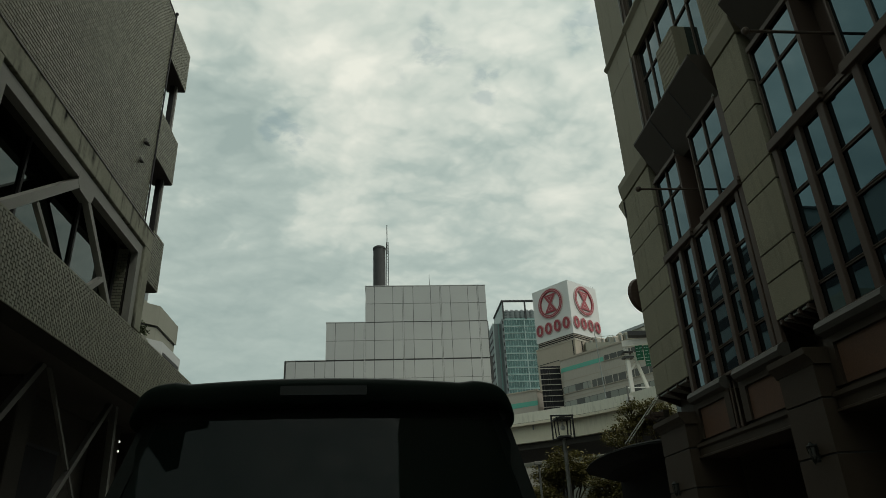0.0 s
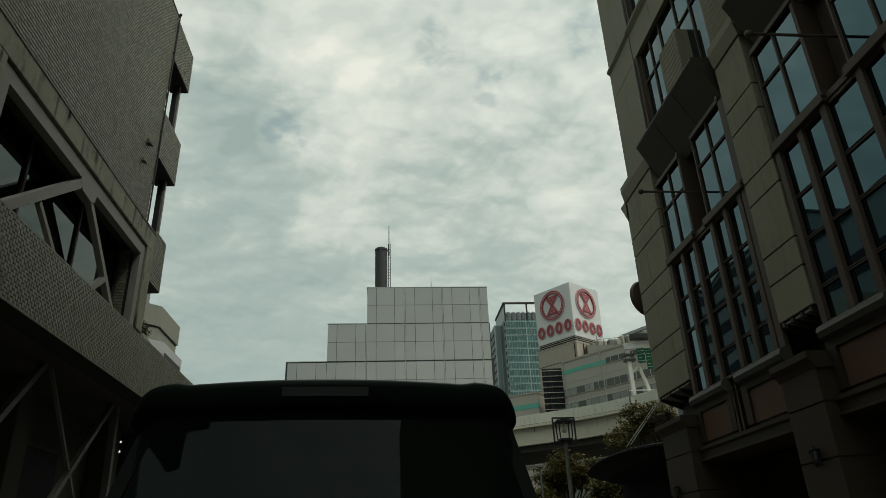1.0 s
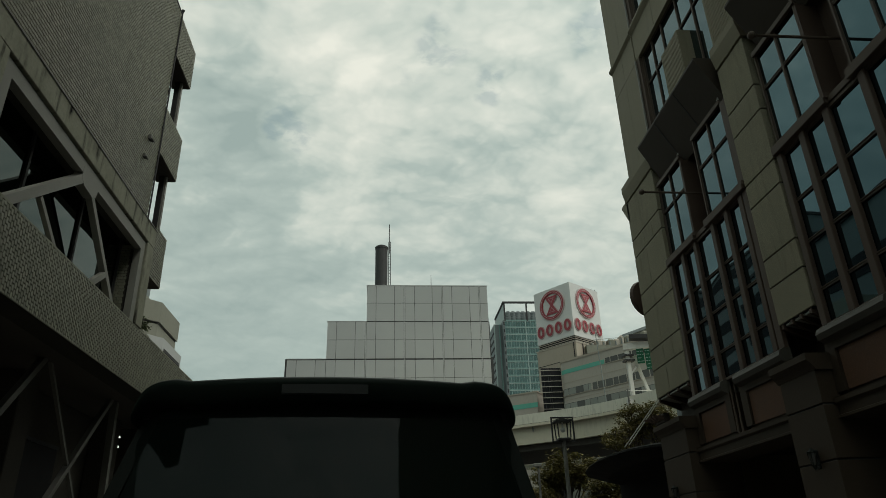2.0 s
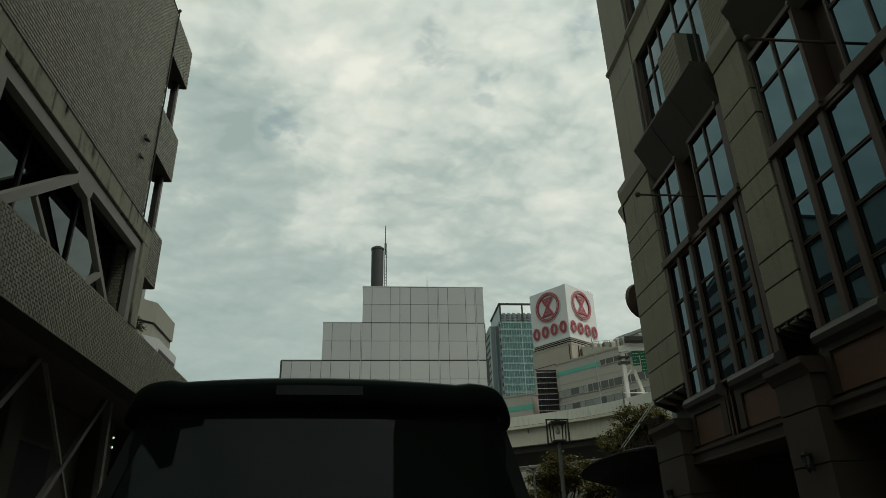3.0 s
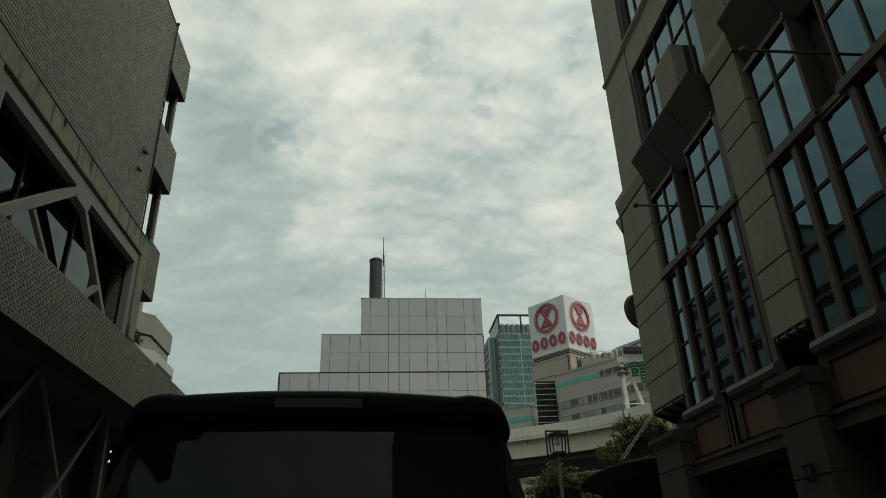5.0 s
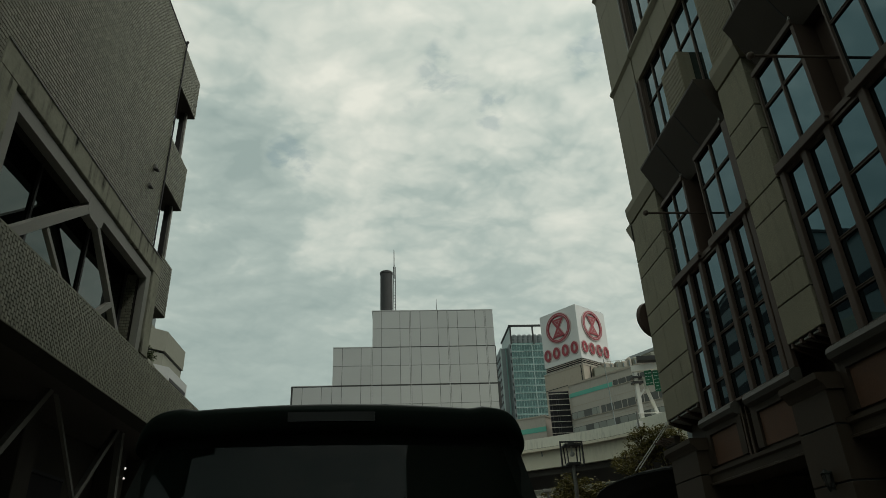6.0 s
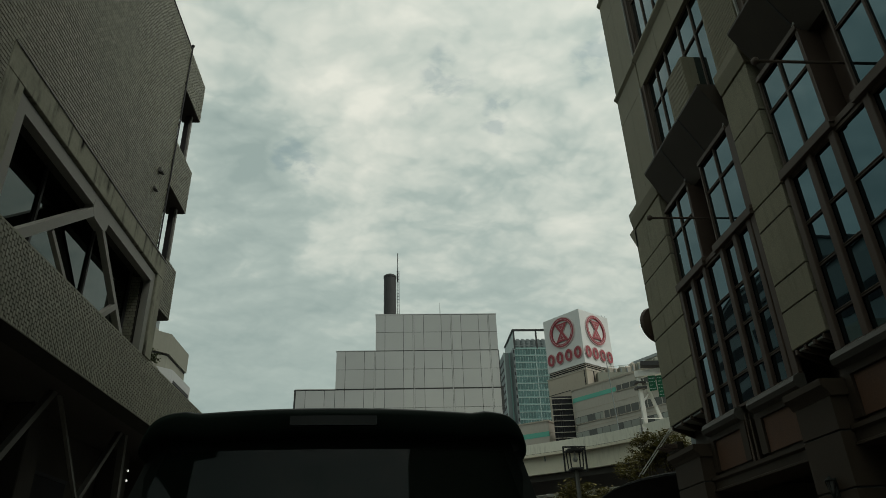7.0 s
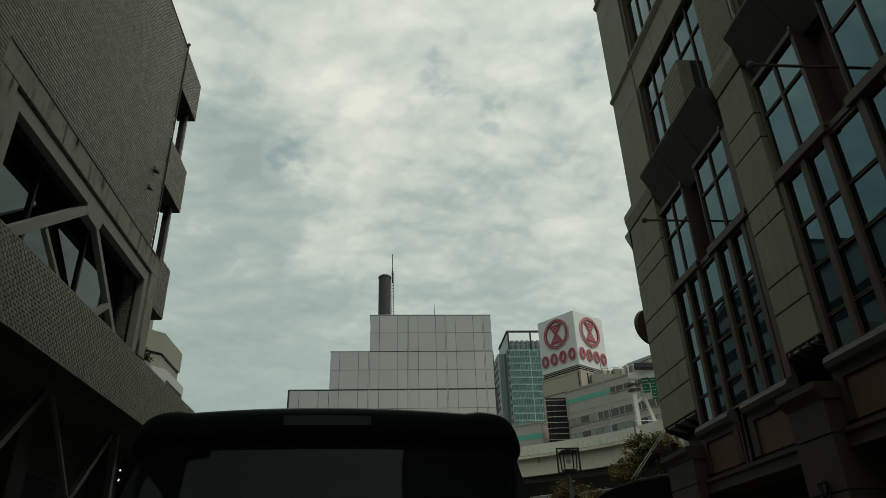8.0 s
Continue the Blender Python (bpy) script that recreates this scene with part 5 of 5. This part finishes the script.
part("base_box", box(1.0, 1.7, -0.5, -0.32, -0.6, 0.35, 0.02), M_STRUT, gan, "grimy cable box", GANT)

# ---- post lantern on the pavement ----
lam = thing("street_lamp", "square dark-framed lantern on a slim grey post", "street lamp", pose(5.78, 22.0, 0.145))
ZB = up(3.42) - 0.145
part("post", tube(tube(bmesh.new(), (0, 0, 0), (0, 0, ZB + 0.1), 0.075, 0.06, 14), (0, 0, 0), (0, 0, 0.8), 0.13, 0.11, 14), M_STRUT, lam)
bm = bmesh.new()
h = 0.35
for z in (ZB, ZB + 0.75):
    solid(bm, -h - 0.022, h + 0.022, -0.03, 0.03, z - 0.022, z + 0.022)
for x in (-h, h):
    solid(bm, x - 0.022, x + 0.022, -0.03, 0.03, ZB + 0.022, ZB + 0.728)
part("outer_frame", bm, M_DARKSTEEL, lam, "dark square steel frame")
bm = bmesh.new()
for i in range(4):
    a = math.pi / 4 + i * math.pi / 2
    bar(bm, (0.27 * math.cos(a), 0.27 * math.sin(a), ZB + 0.1), (0.3 * math.cos(a), 0.3 * math.sin(a), ZB + 0.62), 0.03, 0.03)
solid(bm, -0.26, 0.26, -0.26, 0.26, ZB + 0.61, ZB + 0.66)
solid(bm, -0.2, 0.2, -0.2, 0.2, ZB + 0.04, ZB + 0.09)
solid(bm, -0.09, 0.09, -0.05, 0.05, ZB + 0.66, ZB + 0.73)
part("lamp_head", bm, M_DARKSTEEL, lam)
part("bulb", ball(tube(bmesh.new(), (0, 0, ZB + 0.3), (0, 0, ZB + 0.64), 0.03, n=8), (0, 0, ZB + 0.36), 0.08, 10), M_LAMPGLASS, lam)


far_lamp = thing("street_lamp", "slim grey lamp post with a small flat head", "street lamp", pose(6.66, 30.0, 0.145))
part("post", tube(bmesh.new(), (0, 0, 0), (0, 0, 4.8), 0.06, 0.045, 10), M_STRUT, far_lamp)
part("lamp_head", box(-0.2, 0.12, -0.1, 0.1, 4.78, 4.92, 0.02), M_TRUSS, far_lamp, "small pale lamp head")

# ---- trees ----
def tree(name, x, y, height, spread, low, seed, label):
    """A tapered trunk, limbs that fork, and clumps of small leaves at their ends."""
    rnd = random.Random(seed)
    t = thing(name, label, "tree", pose(x, y, 0.0), group="street trees")
    limbs, tips = [], []

    def limb(p, d, length, r, depth):
        q = p + d * length
        limbs.append((p, q, r))
        if depth <= 1:
            tips.append(q)
        if depth == 0:
            return
        for _ in range(3):
            e = (d + Vector((rnd.uniform(-1, 1), rnd.uniform(-1, 1), rnd.uniform(-0.3, 0.5))) * 0.85).normalized()
            limb(q, e, length * rnd.uniform(0.6, 0.85), r * 0.62, depth - 1)

    for i in range(5):
        a = i * 2 * math.pi / 5 + rnd.uniform(-0.4, 0.4)
        d = Vector((math.cos(a) * 0.55, math.sin(a) * 0.55, 1)).normalized()
        limb(Vector((0, 0, low - 0.1 * i)), d, (height - low) * 0.3, height * 0.010, 3)
    kz = (height - low - 0.4) / (max(q.z for q in tips) - low)
    kr = spread / 2 / sorted(math.hypot(q.x, q.y) for q in tips)[int(len(tips) * 0.93)]

    def fit(q):
        return Vector((q.x * kr, q.y * kr, low + (q.z - low) * kz if q.z > low else q.z))

    bm = tube(bmesh.new(), (0, 0, 0), (0, 0, low), height * 0.020, height * 0.015, 10)
    for p, q, r in limbs:
        tube(bm, fit(p), fit(q), r, r * 0.68, 6)
    tips = [fit(q) for q in tips]
    part("trunk", bm, M_BARK, t)
    verts, faces = [], []
    for c in tips:
        wide = rnd.uniform(0.14, 0.26)
        for _ in range(int(1500 * wide * wide)):
            o = Vector((rnd.gauss(0, wide), rnd.gauss(0, wide), abs(rnd.gauss(0, wide * 0.7)) - wide * 0.3))
            u = Vector((rnd.uniform(-1, 1), rnd.uniform(-1, 1), rnd.uniform(-0.7, 0.3))).normalized()
            v = u.cross(Vector((rnd.uniform(-0.4, 0.4), rnd.uniform(-0.4, 0.4), 1))).normalized()
            ln, wd = rnd.uniform(0.11, 0.19), rnd.uniform(0.045, 0.07)
            b0, n0 = c + o, len(verts)
            verts += [b0, b0 + u * ln * 0.5 + v * wd, b0 + u * ln, b0 + u * ln * 0.5 - v * wd]
            faces.append((n0, n0 + 1, n0 + 2, n0 + 3))
    me = bpy.data.meshes.new("crown")
    me.from_pydata([tuple(v) for v in verts], [], faces)
    me.materials.append(M_LEAF)
    ob = new("crown", me)
    ob.parent = t
    ob["label"] = "olive green and yellowing leaves"
    return t


tree("tree", 15.0, 39.5, 9.6, 5.4, 3.6, 3, "olive green street tree before the elevated road")
tree("tree", 9.9, 38.0, 6.9, 3.4, 2.4, 5, "slim street tree with thin olive foliage beside a lamp")
tree("tree", 8.2, 37.0, 5.0, 2.4, 1.6, 9, "small street tree with olive foliage")
tree("tree", 11.6, 34.0, 5.2, 3.0, 1.6, 12, "low street tree with olive foliage near the canopy")

# ---- pale building past the gallery ----
pale = thing("pale_building", "pale rendered building with a stepped roof parapet", "building")
prof = [(-24, 38.0), (-14.15, 39.1), (-13.3, 40.0), (-13.3, 43.8), (-24, 43.8)]
part("body", prism(bmesh.new(), prof, 2, 0, up(13.36)), M_FARWALL, pale)
part("parapet", prism(bmesh.new(), [(-24, 37.9), (-14.1, 39.0), (-13.2, 39.95), (-13.2, 43.85), (-24, 43.85)], 2, up(13.46), up(14.7)), M_FARWALL, pale, "pale parapet")
part("shadow_gap", prism(bmesh.new(), prof, 2, up(13.38), up(13.46)), M_GROOVE, pale)
low = part("lower_storey", prism(bmesh.new(), [(-15.2, 38.7), (-13.9, 38.75), (-12.85, 40.0), (-12.85, 43.9), (-15.2, 43.9)], 2, up(3), up(12.5)), M_PANEL, pale, "whiter lower storey")
part("slot", box(-12.88, -12.82, 40.3, 43.6, up(11.75), up(11.95)), M_GROOVE, low)
part("ledge", box(-15.5, -13.2, 37.6, 38.6, up(3), up(12.15)), M_FARWALL, pale)
part("plant_room", box(-22, -14.4, 39.9, 43, up(14.7), up(15.4)), M_FARWALL, pale)

# ---- small planting on the terrace ----
bush = thing("planter_bush", "small dark green bush on the terrace edge", "plant")
rnd = random.Random(21)
verts, faces = [], []
for _ in range(1100):
    c = Vector((-13.75 + rnd.gauss(0, 0.22), 38.1 + rnd.gauss(0, 0.2), up(12.3) + abs(rnd.gauss(0, 0.34))))
    u = Vector((rnd.uniform(-1, 1), rnd.uniform(-1, 1), rnd.uniform(-1, 1))).normalized()
    v = u.cross(Vector((rnd.uniform(-1, 1), rnd.uniform(-1, 1), rnd.uniform(-1, 1)))).normalized()
    n0 = len(verts)
    verts += [tuple(c), tuple(c + u * 0.09 + v * 0.05), tuple(c + u * 0.18), tuple(c + u * 0.09 - v * 0.05)]
    faces.append((n0, n0 + 1, n0 + 2, n0 + 3))
me = bpy.data.meshes.new("leaves")
me.from_pydata(verts, [], faces)
me.materials.append(M_BUSH)
new("leaves", me).parent = bush
part("planter", box(-14.4, -13.3, 37.7, 38.5, up(12.15), up(12.32)), M_FARWALL, bush)

# ---- low pale building under the elevated road ----
lowb = thing("low_building", "low pale building glimpsed through the trees under the elevated road", "building")
part("wall", box(28, 38, 95, 105, 0, 14.2), M_FARWALL, lowb)
for k in range(3):
    w = part("window_band", box(28.4, 37.5, 94.94, 95.02, 2.0 + k * 3.6, 3.4 + k * 3.6), M_DIMPANE, lowb)
    for i in range(4, 9):
        part("mullion", box(21.3 + i * 1.9, 21.45 + i * 1.9, 94.88, 94.94, 2.0 + k * 3.6, 3.4 + k * 3.6), M_OFFWHITE, w)

# ---- unseen buildings that close the place: added for reflections and to block sky light ----
for x0, x1, y0, y1, h in ((-2, 24, -90, -75, 14.0), (14.5, 44, 20.5, 33, 15.0), (-40, -9.8, -62, -44, 17.0), (-44, -20.6, -22, -14, 30.0), (-36, -20, 26, 57, 25.0), (-48, -27.5, 60, 77, 31.0), (-62, -40.5, 80, 114, 44.0)):
    b = thing("unseen_neighbour", "plain grey unseen building added for reflections and sky blocking", "building", group="neighbouring buildings")
    part("wall", box(x0, x1, y0, y1, 0, h), M_TOWER_GREY, b)
    part("roof", box(x0 - 0.2, x1 + 0.2, y0 - 0.2, y1 + 0.2, h, h + 0.4), M_DARKSTEEL, b)
    z = 2.2
    while z < h - 2:
        part("strip_window", box(x1 - 0.1, x1 + 0.04, y0 + 1, y1 - 1, z, z + 1.6), M_LOUVRE, b)
        z += 3.6

# ---- wall tiles ----
def tile_mesh(y0, y1, z0, z1, x=0.0, d=0.016, c=0.004):
    """A tile on the y-z plane, facing +x, with eased edges."""
    o = [(x, y0, z0), (x, y1, z0), (x, y1, z1), (x, y0, z1)]
    i = [(x + d, y0 + c, z0 + c), (x + d, y1 - c, z0 + c), (x + d, y1 - c, z1 - c), (x + d, y0 + c, z1 - c)]
    return o + i, [(4, 5, 6, 7), (0, 1, 5, 4), (1, 2, 6, 5), (2, 3, 7, 6), (3, 0, 4, 7)]


def bond(y0, y1, z0, z1, upright=False):
    """Tiles in running bond over a rectangle, cut at its edges: level courses, or upright columns."""
    out = []
    u0, u1, v0, v1 = (z0, z1, y0, y1) if not upright else (y0, y1, z0, z1)
    side, ends = (0.006, ENDS) if upright else (0.013, 0.006)
    rows = max(1, round((u1 - u0) / TW))
    step = (u1 - u0) / rows
    for r in range(rows):
        a = v0 - (TH / 2 if r % 2 else 0)
        while a < v1 - 0.02:
            p, q = max(a, v0), min(a + TH, v1)
            if q - p > 0.03:
                t = (p + ends / 2, q - ends / 2, u0 + r * step + side / 2, u0 + (r + 1) * step - side / 2)
                out.append(t if not upright else (t[2], t[3], t[0], t[1]))
            a += TH
    return out


def tiles(places, parent, x=LX - 0.012):
    """Many tiles joined."""
    rnd = random.Random(4)
    verts, faces = [], []
    for t in places:
        vs, fs = tile_mesh(*t, x + rnd.uniform(-0.003, 0.003))
        n0 = len(verts)
        verts += vs
        faces += [tuple(n0 + k for k in f) for f in fs]
    me = bpy.data.meshes.new("tiles")
    me.from_pydata(verts, [], faces)
    me.materials.append(M_TILE)
    ob = new("tiles", me)
    ob.parent = parent
    return tagged(ob, kind="stuff")


GAP = 0.013
ENDS = 0.016
tiles(bond(6.6, Y_CORNER, Z_BAND, Z_ROOF), wall)
tiles(bond(5.4, Y_OPEN - 0.55, Z_PAR + 0.02, Z_BAND), lower_wall)
for sp in [o for o in hall.children if o.name.startswith("spandrel")]:
    co = [v.co for v in sp.data.vertices]
    tiles(bond(min(c.y for c in co), max(c.y for c in co), min(c.z for c in co), max(c.z for c in co)), sp)
# upright tiles on the parapet; a stretch of them as pieces
every = bond(8.4, 22.48, Z_BOT, Z_PAR - 0.02, upright=True)
full = [t for t in every if abs(t[3] - t[2] - (TH - ENDS)) < 1e-4 and 10.2 < t[0] < 12.0]
tiles([t for t in every if t not in set(full)], parapet)
w, h = full[0][1] - full[0][0], full[0][3] - full[0][2]
vs, fs = tile_mesh(-w / 2, w / 2, -h / 2, h / 2)
me = bpy.data.meshes.new("tile")
me.from_pydata(vs, [], fs)
me.materials.append(M_TILE)
rnd = random.Random(8)
for t in full:
    ob = new("tile", me)
    ob.location, ob.parent = (LX - 0.012 + rnd.uniform(-0.003, 0.003), (t[0] + t[1]) / 2, (t[2] + t[3]) / 2), parapet
bm = bmesh.new()
for r in range(26):
    z = Z_PAR + 0.02 + r * TW
    y = GX + 0.02 - (TH / 2 if r % 2 else 0)
    while y < LX - 0.26 and z < Z_HEAD - 0.2:
        if y + TH > GX + 0.05:
            solid(bm, max(y, GX + 0.02), min(y + TH - GAP, LX - 0.25), Y_CORNER - 0.016, Y_CORNER + 0.002, z, z + TW - GAP)
        y += TH
tagged(part("tiles", bm, M_TILE, side_wall), kind="stuff")
